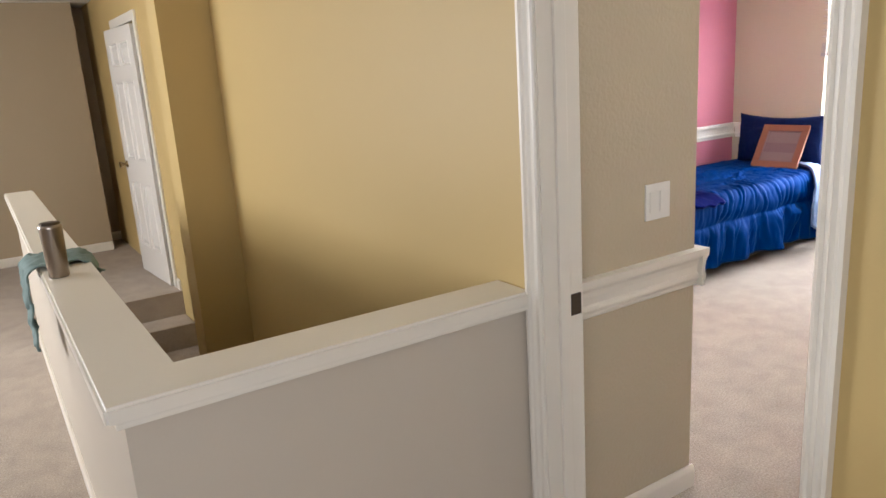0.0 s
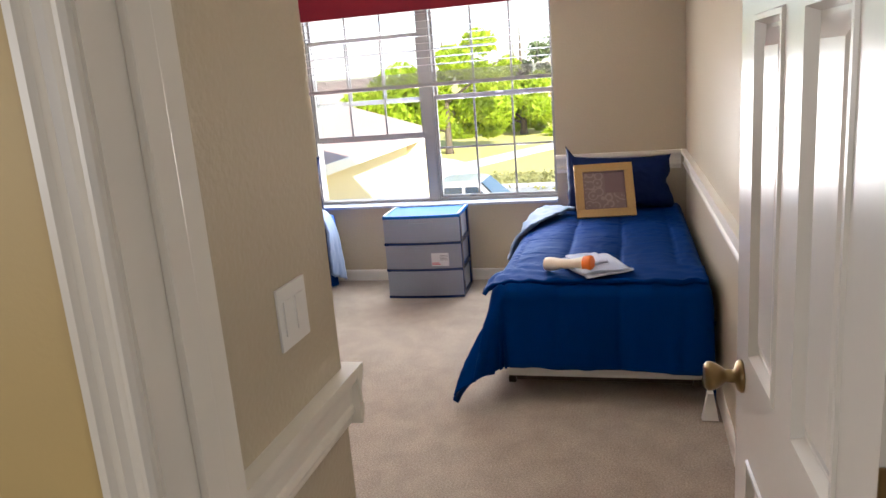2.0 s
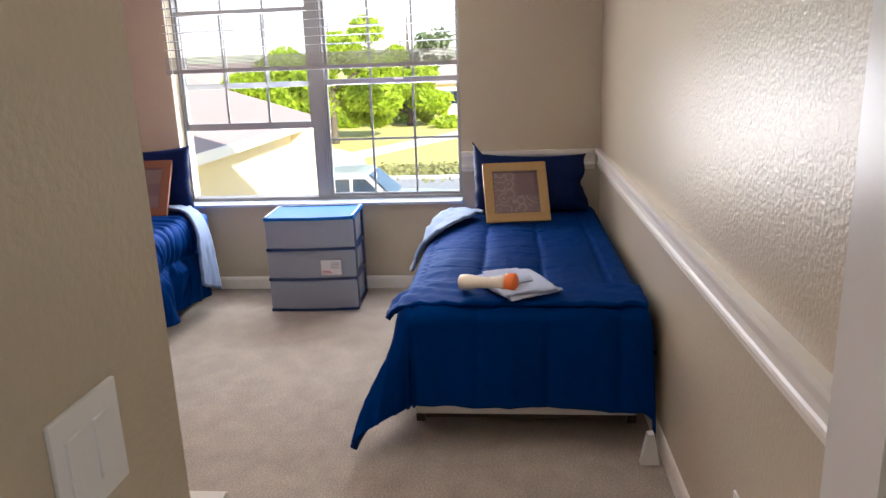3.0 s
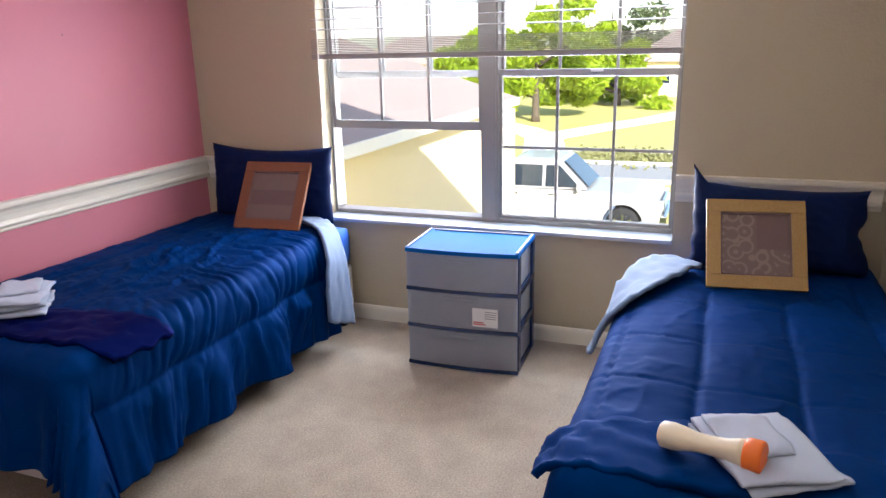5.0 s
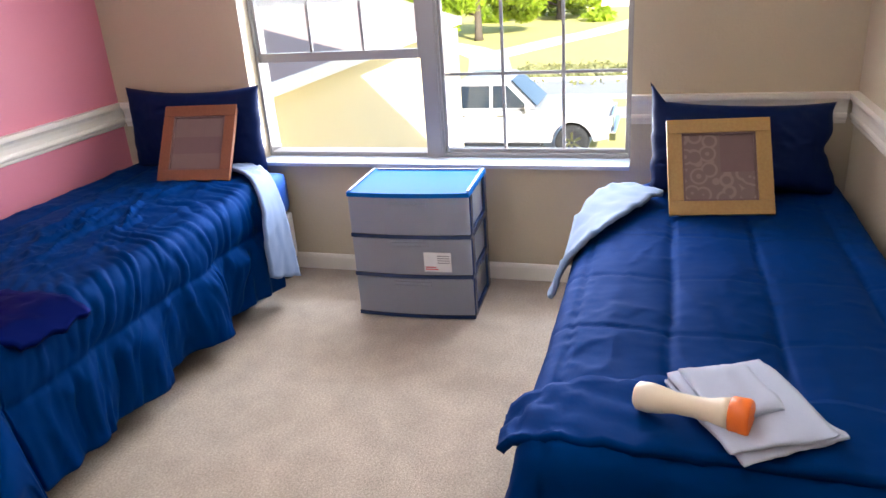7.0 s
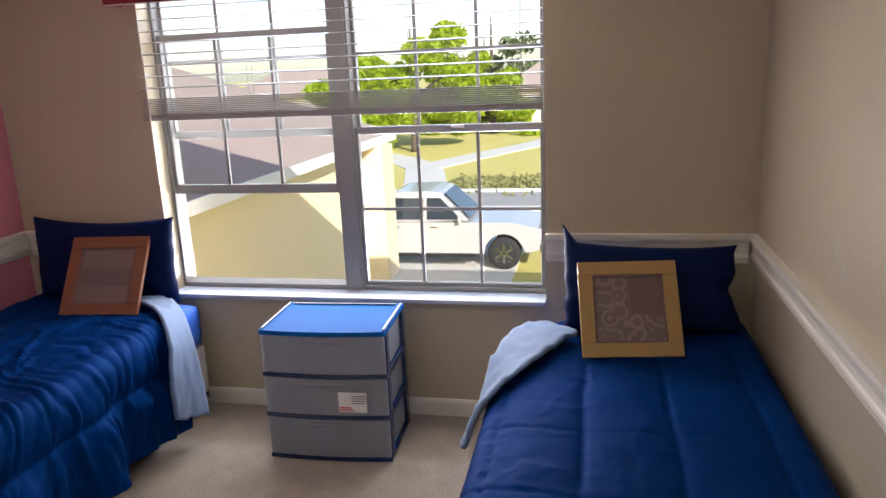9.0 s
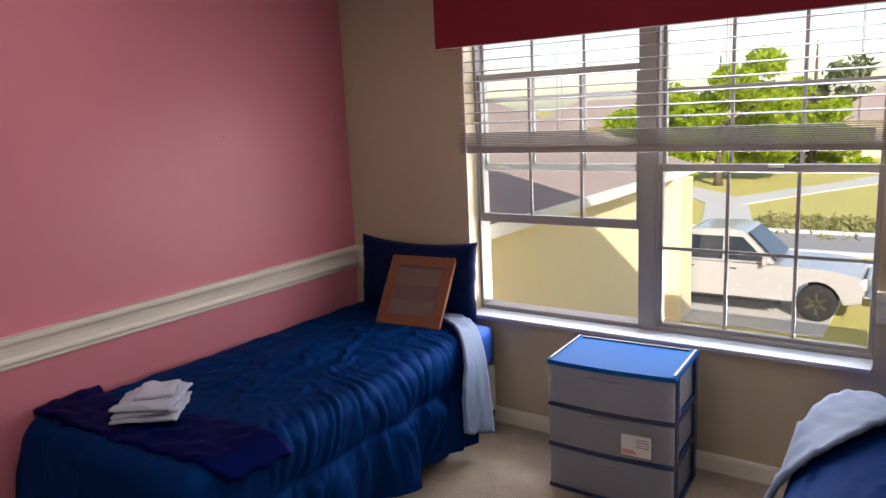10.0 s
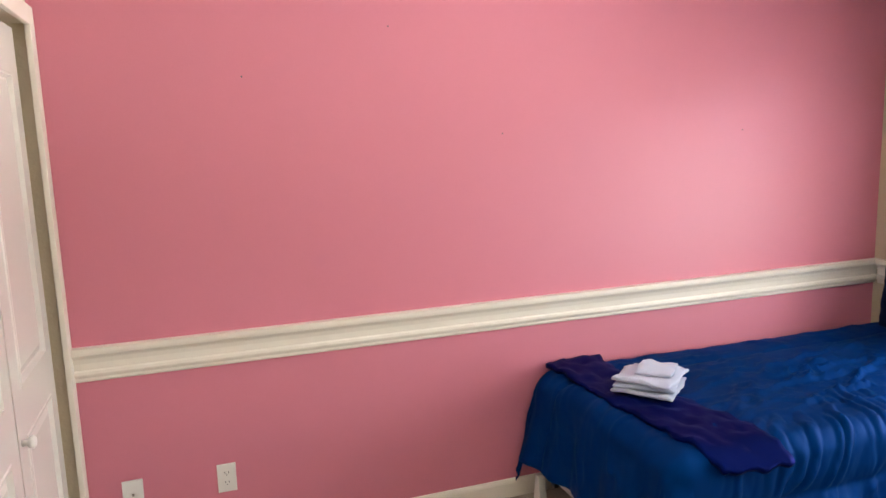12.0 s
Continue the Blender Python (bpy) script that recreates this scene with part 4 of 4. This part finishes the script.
part("print", boxes((-hx - 0.0185, -hx - 0.0178, -0.115, -0.066, 0.262, 0.267), (-hx - 0.0185, -hx - 0.0178, -0.125, -0.066, 0.252, 0.257)), REDINK, lab)
part("print", boxes(*[(-hx - 0.0185, -hx - 0.0178, -0.178, -0.122, 0.284 + 0.011 * i, 0.287 + 0.011 * i) for i in range(4)]), GREYINK, lab)


# ---- towels and flashlight ----
def folded_towel(name, label, w, d, layers, t, seed, group=""):
    """Layers of thick folded cloth, w along x, d along y, foot at z=0."""
    o = thing(name, label, "towel", group=group)
    z_ = 0.0
    for i, (fw, fd, ox, oy) in enumerate(layers):
        bm = bmesh.new()
        n = 20

        def slab(u, v):
            ang = 2 * math.pi * u
            s = (abs(math.cos(ang)) ** 0.38) * math.copysign(1, math.cos(ang))
            q = (abs(math.sin(ang)) ** 0.55) * math.copysign(1, math.sin(ang))
            x = ox + s * w * fw / 2
            y = oy + (v - 0.5) * d * fd
            edge = min(1.0, 6 * min(v, 1 - v))
            zz = z_ + t / 2 + q * t / 2 * (0.55 + 0.45 * edge ** 0.5) + 0.6 * t * fbm(x * 11, y * 11, seed + 0.3 * i) * (1 if q > 0 else 0.55) + 0.12 * t * fbm(x * 40, y * 40, seed)
            tw = 0.10 * math.sin(2.3 * i + seed)
            x, y = x - tw * y, y + tw * x
            return Vector((x + 0.010 * fbm(y * 13, i * 3.0, seed), y + 0.009 * fbm(x * 13, i * 3.0, seed + 2), max(0.0005, zz)))

        grid(bm, 40, n, slab)
        bmesh.ops.remove_doubles(bm, verts=bm.verts, dist=1e-5)
        bmesh.ops.holes_fill(bm, edges=[e for e in bm.edges if e.is_boundary], sides=0)
        part("fold", bm, TOWEL, o, smooth=True)
        z_ += t * 0.93
    return o


tR = folded_towel("folded_towel", "white towel and washcloth folded on the blue bed", 0.30, 0.235, ((1, 1, 0, 0), (0.99, 0.98, 0.004, 0.004), (0.62, 0.62, 0.035, 0.03)), 0.017, 1.0)
tR.matrix_basis = pose(4.018, 1.182, 0.590, 0, 0, 25)
tL = folded_towel("folded_towel", "stack of folded white towels on the wrinkled bed", 0.24, 0.26, ((1, 1, 0, 0), (0.97, 0.96, -0.006, 0.004), (0.93, 0.95, 0.008, -0.003), (0.58, 0.64, 0.025, 0.02)), 0.023, 6.0)
tL.matrix_basis = pose(4.155, 3.765, 0.618, 0, 0, -48)
fl = thing("flashlight", "cream plastic flashlight with orange lens ring on the bed", "flashlight")
bm = lathe(bmesh.new(), [(0.024, 0), (0.031, 0.006), (0.033, 0.03), (0.030, 0.055), (0.0235, 0.085), (0.023, 0.125), (0.025, 0.155), (0.032, 0.182), (0.035, 0.198)], n=28)
part("body", bm, CREAM, fl, "cream plastic body", True)
bm = lathe(bmesh.new(), [(0.036, 0.198), (0.039, 0.203), (0.0395, 0.232), (0.036, 0.238), (0.028, 0.238)], n=28)
part("lens_ring", bm, ORANGE, fl, "orange plastic lens ring", True)
part("switch", boxes((-0.027, -0.021, -0.008, 0.008, 0.095, 0.125), bevel=0.002), CREAM, fl)
fl.matrix_basis = look((3.998, 1.416, 0.620), (3.930, 1.200, 0.636)) @ pose(0, 0, 0, 180, 0, 0)


# ---- plates on the walls ----
def wall_plate(name, label, category, w, h, slots, m):
    """Plate in x (width), z (height), standing out along -y; slots: rows of (x0, x1, z0, z1, out, material)."""
    o = thing(name, label, category)
    part("plate", boxes((-w / 2, w / 2, -0.006, 0, -h / 2, h / 2), bevel=0.002), PLATE, o)
    for x0, x1, z0, z1, out, mm in slots:
        part("insert", boxes((x0, x1, -0.006 - out, -0.005, z0, z1), bevel=0.0006), mm, o)
    o.matrix_basis = m
    return o


wall_plate("light_switch", "white double rocker light switch by the door", "light switch", 0.115, 0.118, ((-0.04, -0.007, -0.033, 0.033, 0.003, PLATE), (0.007, 0.04, -0.033, 0.033, 0.003, PLATE)), pose(1.822, YE, 1.115))
SL = [(x0, x1, z0, z1, 0.0004, BLACK) for zc in (-0.02, 0.02) for x0, x1, z0, z1 in ((-0.008, -0.0055, zc - 0.002, zc + 0.007), (0.0055, 0.008, zc - 0.002, zc + 0.006), (-0.002, 0.002, zc - 0.010, zc - 0.006))]
wall_plate("outlet", "white wall outlet with two sockets on pink wall", "outlet", 0.072, 0.116, SL, pose(2.53, YP, 0.328))
wall_plate("cable_plate", "white cable wall plate on pink wall", "wall plate", 0.074, 0.116, ((-0.004, 0.004, -0.004, 0.004, 0.006, STEEL),), pose(2.186, YP, 0.325))
wall_plate("outlet", "white wall outlet low on the beige wall", "outlet", 0.072, 0.116, SL, pose(2.87, YR, 0.335, 0, 0, 180))

# dried filler patches on the beige wall
FILLER = material("wall_filler", (0.62, 0.57, 0.47), 0.6, 0.08, 30.0, 200.0, 0.3, 0.002)
rng = random.Random(12)
PATCHES = ((4.86, 1.11, 0.022, 0.035), (4.80, 1.06, 0.02, 0.035))
for px, pz, w, h in PATCHES:
    bm = bmesh.new()
    rim = [bm.verts.new((px + w * math.cos(t) * rng.uniform(0.7, 1.1), YR + 0.0008, pz + h * math.sin(t) * rng.uniform(0.7, 1.1))) for t in [2 * math.pi * k / 18 for k in range(18)]]
    top = bm.verts.new((px, YR + 0.003, pz))
    for k in range(18):
        bm.faces.new((rim[k], rim[(k + 1) % 18], top))
    single("filler_patch", bm, FILLER, "small pale filler patch on the beige wall", "patch", "structure", True)

# nail marks on the pink wall
for x, z_ in ((5.00, 1.62), (3.75, 1.64), (2.70, 1.88), (3.27, 2.07)):
    bm = lathe(bmesh.new(), [(0.0035, 0.0), (0.003, 0.0015), (0.001, 0.002)], pose(x, YP, z_, 90, 0, 0), 10)
    single("nail_mark", bm, GREYINK, "small dark nail mark on the pink wall", "mark", "structure", True)

# ---- on the half wall ----
tum = thing("tumbler", "tall brushed steel tumbler standing on the half wall cap", "tumbler", (0.165, 2.72, 0.985))
part("cup", lathe(bmesh.new(), [(0.030, 0), (0.032, 0.004), (0.036, 0.165), (0.037, 0.175), (0.034, 0.176)], n=28), STEEL, tum, smooth=True)
part("lid", lathe(bmesh.new(), [(0.0335, 0.170), (0.030, 0.183), (0.012, 0.185)], n=24), BRONZE, tum, "dark lid", True)
bm = bmesh.new()
ribbon(bm, [((0.31, 2.86, 0.93), (0.31, 3.10, 0.94)), ((0.278, 2.86, 0.985), (0.278, 3.12, 0.985)), ((0.18, 2.85, 0.997), (0.18, 3.14, 0.995)), ((0.088, 2.85, 0.988), (0.088, 3.15, 0.988)), ((0.070, 2.85, 0.92), (0.066, 3.15, 0.92)), ((0.066, 2.85, 0.80), (0.064, 3.13, 0.80)), ((0.070, 2.86, 0.70), (0.068, 3.10, 0.69))], 30, 0.014, 3.0)
o = single("draped_cloth", bm, STRIPE, "green and grey striped cloth draped over the half wall", "cloth", smooth=True)
solidify(o, 0.006, 0.0)

# ---- outdoors ----
GZ = -3.2
single("ground", boxes((-900, 900, -900, 900, GZ - 0.2, GZ)), GRASS, "sunlit dry lawn grass reaching to the horizon", "ground", "structure")
single("road", boxes((27.5, 31.0, -300, 300, GZ, GZ + 0.02)), ASPHALT, "grey asphalt street beyond the driveway", "road", "structure")
single("pavement", boxes((24.4, 25.7, -300, 300, GZ, GZ + 0.05)), CONCRETE, "pale concrete pavement along the street", "pavement", "structure")
single("driveway", boxes((18.6, 27.5, 3.2, 12.5, GZ + 0.001, GZ + 0.045)), CONCRETE, "pale concrete driveway under the parked truck", "driveway", "structure")
single("kerb", boxes((27.3, 27.5, -300, 300, GZ, GZ + 0.13), (31.0, 31.2, -300, 300, GZ, GZ + 0.13)), CONCRETE, "concrete kerb of the street", "kerb", "structure")

bm = bmesh.new()
for track in (((31.2, 8.2), (34.5, 8.9), (38.5, 9.9), (41.5, 11.6), (45.0, 14.5), (52.0, 17.0)), ((38.2, 10.0), (40.5, 9.0), (44.5, 7.2), (48.0, 5.4), (54.0, 3.2), (62.0, 2.0))):
    rows_, up = [], 0.035 if track[0][1] < 9 else 0.048
    for (xa, ya), (xb, yb) in zip(track, track[1:]):
        for k in range(8):
            f = k / 8
            px, py = xa + (xb - xa) * f, ya + (yb - ya) * f
            side = Vector((-(yb - ya), xb - xa)).normalized() * 0.95
            rows_.append([bm.verts.new((px + q * side.x, py + q * side.y, GZ + z2)) for q, z2 in ((-1, -0.01), (-1, up), (1, up), (1, -0.01))])
    for p0, p1 in zip(rows_, rows_[1:]):
        for q in range(3):
            bm.faces.new((p0[q], p1[q], p1[q + 1], p0[q + 1]))
single("footpath", bm, CONCRETE, "pale curving concrete path across the lawn", "path", "structure")

# the house's own shell: lower storey and roof
single("house_lower_storey", boxes((-9.0, 6.1, -9.0, 8.6, GZ, GZ + 0.05), (6.0, 6.1, -9.0, 8.6, GZ, -0.3), (-9.0, -8.9, -9.0, 8.6, GZ, ZC + 0.15), (-8.9, 6.0, -9.1, -9.0, GZ, ZC + 0.15), (-8.9, 6.0, 8.5, 8.6, GZ, ZC + 0.15)), STUCCO, "tan stucco walls of the house", "house", "structure")
bm = bmesh.new()
b0 = [bm.verts.new(p) for p in ((-9.4, -9.4, 2.6), (9.6, -9.4, 2.6), (9.6, 5.9, 2.6), (-9.4, 9.0, 2.6))]
r0 = [bm.verts.new(p) for p in ((-1.5, -2.0, 5.6), (-1.5, 1.6, 5.6))]
for f in ((0, 1, 4), (1, 2, 5, 4), (2, 3, 5), (3, 0, 4, 5)):
    bm.faces.new([(b0 + r0)[i] for i in f])
bm.faces.new(b0[::-1])
single("house_roof", bm, SHINGLE, "hipped shingle roof of the house", "roof", "structure")

# neighbouring house
nb = thing("neighbour_house", "tan stucco single-storey house with shingle roof next door", "house", (15.0, 10.0, GZ))


def np_(name, bm, m, label="", smooth=False, parent=None):
    bmesh.ops.translate(bm, verts=bm.verts, vec=(-15.0, -10.0, -GZ))
    return part(name, bm, m, parent or nb, label, smooth)


NX0, NX1, NY0, NY1, NE = 6.6, 19.9, 6.55, 15.5, 0.15
np_("wall", boxes((NX0, NX1, NY0, NY1, GZ, NE)), STUCCO)
np_("wing", boxes((18.5, 19.35, 6.06, NY0, GZ, NE - 0.14)), STUCCO, "short projecting stucco wing")
bm = bmesh.new()
o_ = 0.32
b0 = [bm.verts.new(p) for p in ((NX0 - o_, NY0 - o_, NE), (NX1 + o_, NY0 - o_, NE), (NX1 + o_, NY1 + o_, NE), (NX0 - o_, NY1 + o_, NE))]
b1 = [bm.verts.new(v.co + Vector((0, 0, 0.05))) for v in b0]
yr = (NY0 + NY1) / 2
r0 = [bm.verts.new(p) for p in ((NX0 + 4.0, yr, NE + 2.25), (NX1 - 4.0, yr, NE + 2.25))]
for i in range(4):
    bm.faces.new((b0[i], b0[(i + 1) % 4], b1[(i + 1) % 4], b1[i]))
for f in ((b1[0], b1[1], r0[1], r0[0]), (b1[1], b1[2], r0[1]), (b1[2], b1[3], r0[0], r0[1]), (b1[3], b1[0], r0[0])):
    bm.faces.new(f)
bm.faces.new(b0[::-1])
np_("roof", bm, SHINGLE, "weathered shingle roof")
np_("fascia", boxes((NX0 - o_ - 0.03, NX1 + o_ + 0.03, NY0 - o_ - 0.03, NY0 - o_, NE - 0.13, NE + 0.06), (NX1 + o_, NX1 + o_ + 0.03, NY0 - o_, NY1 + o_, NE - 0.13, NE + 0.06)), FASCIA, "white fascia board")
np_("soffit", boxes((NX0, NX1 + o_, NY0 - o_, NY0, NE - 0.03, NE - 0.004)), FASCIA)

# ---- the parked truck ----
truck = thing("pickup_truck", "silver four-door pickup truck parked on the driveway", "truck", (20.55, 5.45, GZ + 0.045))
# local: y towards the front is -y; x is width
TW = 0.97


def side_prism(prof, x0, x1, bevel=0.0):
    bm = bmesh.new()
    a = [bm.verts.new((x0, y, z_)) for y, z_ in prof]
    b = [bm.verts.new((x1, y, z_)) for y, z_ in prof]
    n = len(prof)
    for i in range(n):
        bm.faces.new((a[i], a[(i + 1) % n], b[(i + 1) % n], b[i]))
    bm.faces.new(a[::-1])
    bm.faces.new(b)
    if bevel:
        bmesh.ops.bevel(bm, geom=bm.edges[:], offset=bevel, segments=2, affect="EDGES")
    return bm


def arch(yc, r, z0):
    return [(yc + r * math.cos(t), z0 + r * math.sin(t)) for t in [math.pi * i / 8 for i in range(9)]]


FW, RW = -1.98, 1.62           # wheel centres
low = [(-2.85, 0.50)] + [(y, z_) for y, z_ in arch(FW, 0.50, 0.42)[::-1]] + [(FW + 0.5, 0.40), (RW - 0.5, 0.40)] + [(y, z_) for y, z_ in arch(RW, 0.50, 0.42)[::-1]] + [(2.75, 0.52)]
prof = low + [(2.78, 1.20), (0.98, 1.22), (0.95, 1.16), (-1.08, 1.18), (-2.2, 1.16), (-2.78, 1.04), (-2.88, 0.80)]
part("body", side_prism(prof, -TW, TW, 0.02), TRUCKPAINT, truck)
cabp = [(0.95, 1.17), (0.86, 1.84), (0.70, 1.90), (-0.15, 1.92), (-0.42, 1.88), (-1.12, 1.20)]
bm = side_prism(cabp, -TW + 0.05, TW - 0.05)
for v in bm.verts:
    if v.co.z > 1.5:
        v.co.x *= 0.86
bmesh.ops.bevel(bm, geom=bm.edges[:], offset=0.03, segments=2, affect="EDGES")
part("cab", bm, TRUCKPAINT, truck)


def slant(y0, y1, z0, z1, y0t, y1t):
    """Side glass on the house-facing flank, following the cab's lean."""
    bm = bmesh.new()
    def xa(z_):
        return -(TW - 0.05) * (1 - 0.14 * max(0.0, min(1.0, (z_ - 1.17) / 0.67))) - 0.012
    q = [(y0, z0), (y1, z0), (y1t, z1), (y0t, z1)]
    a = [bm.verts.new((xa(z_), y, z_)) for y, z_ in q]
    b = [bm.verts.new((xa(z_) + 0.02, y, z_)) for y, z_ in q]
    for i in range(4):
        bm.faces.new((a[i], a[(i + 1) % 4], b[(i + 1) % 4], b[i]))
    bm.faces.new(a)
    bm.faces.new(b[::-1])
    return bm


part("side_window", slant(-0.95, -0.08, 1.24, 1.76, -0.42, -0.08), DARKGLASS, truck, "dark side window")
part("side_window", slant(0.0, 0.82, 1.24, 1.76, 0.0, 0.76), DARKGLASS, truck, "dark side window")
bm = bmesh.new()
q = [(-0.76, -1.12, 1.235), (0.76, -1.12, 1.235), (0.66, -0.50, 1.84), (-0.66, -0.50, 1.84)]
a = [bm.verts.new((x, y - 0.02, z_ + 0.02)) for x, y, z_ in q]
b = [bm.verts.new(p) for p in q]
for i in range(4):
    bm.faces.new((a[i], a[(i + 1) % 4], b[(i + 1) % 4], b[i]))
bm.faces.new(a)
bm.faces.new(b[::-1])
part("windshield", bm, DARKGLASS, truck, "dark windshield")
part("grille", boxes((-0.62, 0.62, -2.92, -2.86, 0.70, 1.0), bevel=0.01), CHROME, truck, "chrome grille")
part("bumper", boxes((-TW, TW, -3.0, -2.84, 0.45, 0.66), bevel=0.03), CHROME, truck, "chrome front bumper")
for x in (-0.82, 0.82):
    part("headlight", boxes((x - 0.14, x + 0.14, -2.90, -2.80, 0.78, 0.98), bevel=0.02), FASCIA, truck, "clear headlight")
part("running_board", boxes((-TW - 0.06, -TW + 0.02, -1.3, 1.0, 0.33, 0.40), bevel=0.01), BLACK, truck, "black running board")
for y in (-0.06, 0.88):
    part("door_handle", boxes((-TW - 0.03, -TW + 0.01, y - 0.28, y - 0.12, 1.05, 1.08), bevel=0.006), CHROME, truck, "chrome door handle")
part("mirror", boxes((-TW - 0.20, -TW + 0.02, -0.98, -0.90, 1.20, 1.36), bevel=0.02), TRUCKPAINT, truck, "side mirror")
for x in (-TW + 0.13, TW - 0.13):
    for y in (FW, RW):
        w = part("wheel", lathe(bmesh.new(), [(0.26, -0.12), (0.38, -0.13), (0.405, -0.09), (0.405, 0.09), (0.38, 0.13), (0.26, 0.12)], pose(x, y, 0.405, 0, 90, 0), 32), RUBBER, truck, "black tyre", True)
        bm = bmesh.new()
        s = -1 if x < 0 else 1
        lathe(bm, [(0.05, 0.115), (0.06, 0.10), (0.22, 0.07), (0.255, 0.115), (0.262, 0.05)], pose(x, y, 0.405, 0, 90 * s, 0), 32)
        for i in range(6):
            t = i * math.pi / 3
            m = pose(x, y, 0.405, 0, 90 * s, 0) @ pose(0, 0, 0, 0, 0, math.degrees(t))
            bb = boxes((0.04, 0.24, -0.028, 0.028, 0.09, 0.125))
            bmesh.ops.transform(bb, matrix=m, verts=bb.verts)
            tmp = bpy.data.meshes.new("spoke")
            bb.to_mesh(tmp)
            bm.from_mesh(tmp)
            bb.free()
            bpy.data.meshes.remove(tmp)
        rim = part("rim", bm, CHROME, w, "six-spoke alloy rim")


# ---- trees ----
def tree(label, x, y, h, r, n, m, seed, leaf=0.16, trunk_h=0.35, low=0.08):
    rng = random.Random(seed)
    d = thing("tree", label, "tree", (x, y, GZ))
    bm = bmesh.new()
    lathe(bm, [(0.035 * h, 0), (0.026 * h, 0.05 * h), (0.02 * h, trunk_h * h), (0.012 * h, 0.6 * h), (0.004 * h, 0.85 * h)], n=10)
    tips = []
    for i in range(11):
        t = rng.uniform(low, 0.5) * h
        az, rise = rng.uniform(0, 2 * math.pi), rng.uniform(0.1, 0.8)
        ln = r * rng.uniform(0.6, 0.95)
        end = Vector((math.cos(az) * ln, math.sin(az) * ln, t + ln * rise))
        st = Vector((0, 0, t))
        m_ = Matrix.Translation(st) @ (end - st).to_track_quat("Z", "Y").to_matrix().to_4x4()
        lathe(bm, [(0.012 * h, 0), (0.003 * h, (end - st).length)], m_, 7)
        tips += [end, st.lerp(end, 0.65)]
    part("trunk", bm, BARK, d, "brown bark trunk with limbs", True)
    clumps = []
    for i in range(34):
        base = rng.choice(tips)
        c = base + Vector((rng.gauss(0, 0.28 * r), rng.gauss(0, 0.28 * r), rng.gauss(-0.22 * r, 0.26 * r)))
        clumps.append((c, r * rng.uniform(0.18, 0.36)))
    vs, fs = [], []
    for i in range(n):
        c, cr = rng.choice(clumps)
        v = Vector((rng.gauss(0, 1), rng.gauss(0, 1), rng.gauss(0, 1))).normalized() * cr * rng.uniform(0.55, 1.05)
        v.z *= 0.75
        q = Euler((rng.uniform(-1.1, 1.1), rng.uniform(-1.1, 1.1), rng.uniform(0, 6.28))).to_matrix()
        s = leaf * rng.uniform(0.6, 1.3)
        k = len(vs)
        vs += [tuple(c + v + q @ Vector(p)) for p in ((-s, 0, 0), (0, -s * 0.45, 0.1 * s), (s, 0, 0), (0, s * 0.45, 0.1 * s))]
        fs.append((k, k + 1, k + 2, k + 3))
    me = bpy.data.meshes.new("crown")
    me.from_pydata(vs, [], fs)
    me.materials.append(m)
    cr = new("crown", me)
    cr.parent = d
    tagged(cr, "leafy green crown with gaps", kind="stuff")
    return d


tree("leafy green tree in full sun across the street", 46.0, 12.2, 8.6, 4.2, 26000, LEAF, 5, 0.24, low=0.16)
tree("leafy green tree behind the far house", 58.0, 9.0, 10.0, 3.2, 10000, LEAF, 8, 0.28)
for i, (x, y, h) in enumerate(((88, 14, 10), (86, 3, 9.0), (88, -8, 10))):
    tree("distant tree behind the houses across the street", x, y, h, h * 0.42, 5000, LEAFDARK, 20 + i, 0.42)

# houses across the street
for i, (x, y) in enumerate(((72.0, 2.5), (74.0, 30.0), (73.0, -24.0))):
    h = thing("far_house", "pale single-storey house with pinkish shingle roof across the street", "house", (x, y, GZ), group="houses across the street")
    part("wall", boxes((-5, 5, -7, 7, 0, 2.9)), STUCCO, h)
    bm = bmesh.new()
    b0 = [bm.verts.new(p) for p in ((-5.5, -7.5, 2.85), (5.5, -7.5, 2.85), (5.5, 7.5, 2.85), (-5.5, 7.5, 2.85))]
    r0 = [bm.verts.new(p) for p in ((0, -3.5, 5.4), (0, 3.5, 5.4))]
    for f in ((0, 1, 4), (1, 2, 5, 4), (2, 3, 5), (3, 0, 4, 5), (3, 2, 1, 0)):
        bm.faces.new([(b0 + r0)[k] for k in f])
    part("roof", bm, SHINGLE, h)
    for yy in (-4.5, 4.2):
        wnd = part("window", boxes((-5.06, -4.98, yy - 0.8, yy + 0.8, 1.0, 2.3)), FASCIA, h)
        part("pane", boxes((-5.075, -5.055, yy - 0.72, yy - 0.03, 1.08, 2.22), (-5.075, -5.055, yy + 0.03, yy + 0.72, 1.08, 2.22)), DARKGLASS, wnd, "dark window pane")
    part("garage_door", boxes((-5.07, -4.98, -2.4, 2.4, 0, 2.2)), FASCIA, h, "white garage door")
# hedge across the street
rng = random.Random(3)
vs, fs = [], []
for i in range(5000):
    y, x, z_ = rng.uniform(-6, 7.5), 33.0 + rng.gauss(0, 1.0), GZ + abs(rng.gauss(0, 0.05))
    q = Euler((rng.uniform(-1.2, 1.2), rng.uniform(-1.2, 1.2), rng.uniform(0, 6.28))).to_matrix()
    k = len(vs)
    vs += [tuple(Vector((x, y, z_)) + q @ Vector(p)) for p in ((-0.14, 0, 0), (0, -0.07, 0), (0.14, 0, 0), (0, 0.07, 0))]
    fs.append((k, k + 1, k + 2, k + 3))
me = bpy.data.meshes.new("hedge")
me.from_pydata(vs, [], fs)
me.materials.append(HEDGE)
tagged(new("hedge", me), "low green hedge across the street", "hedge", "", "stuff")
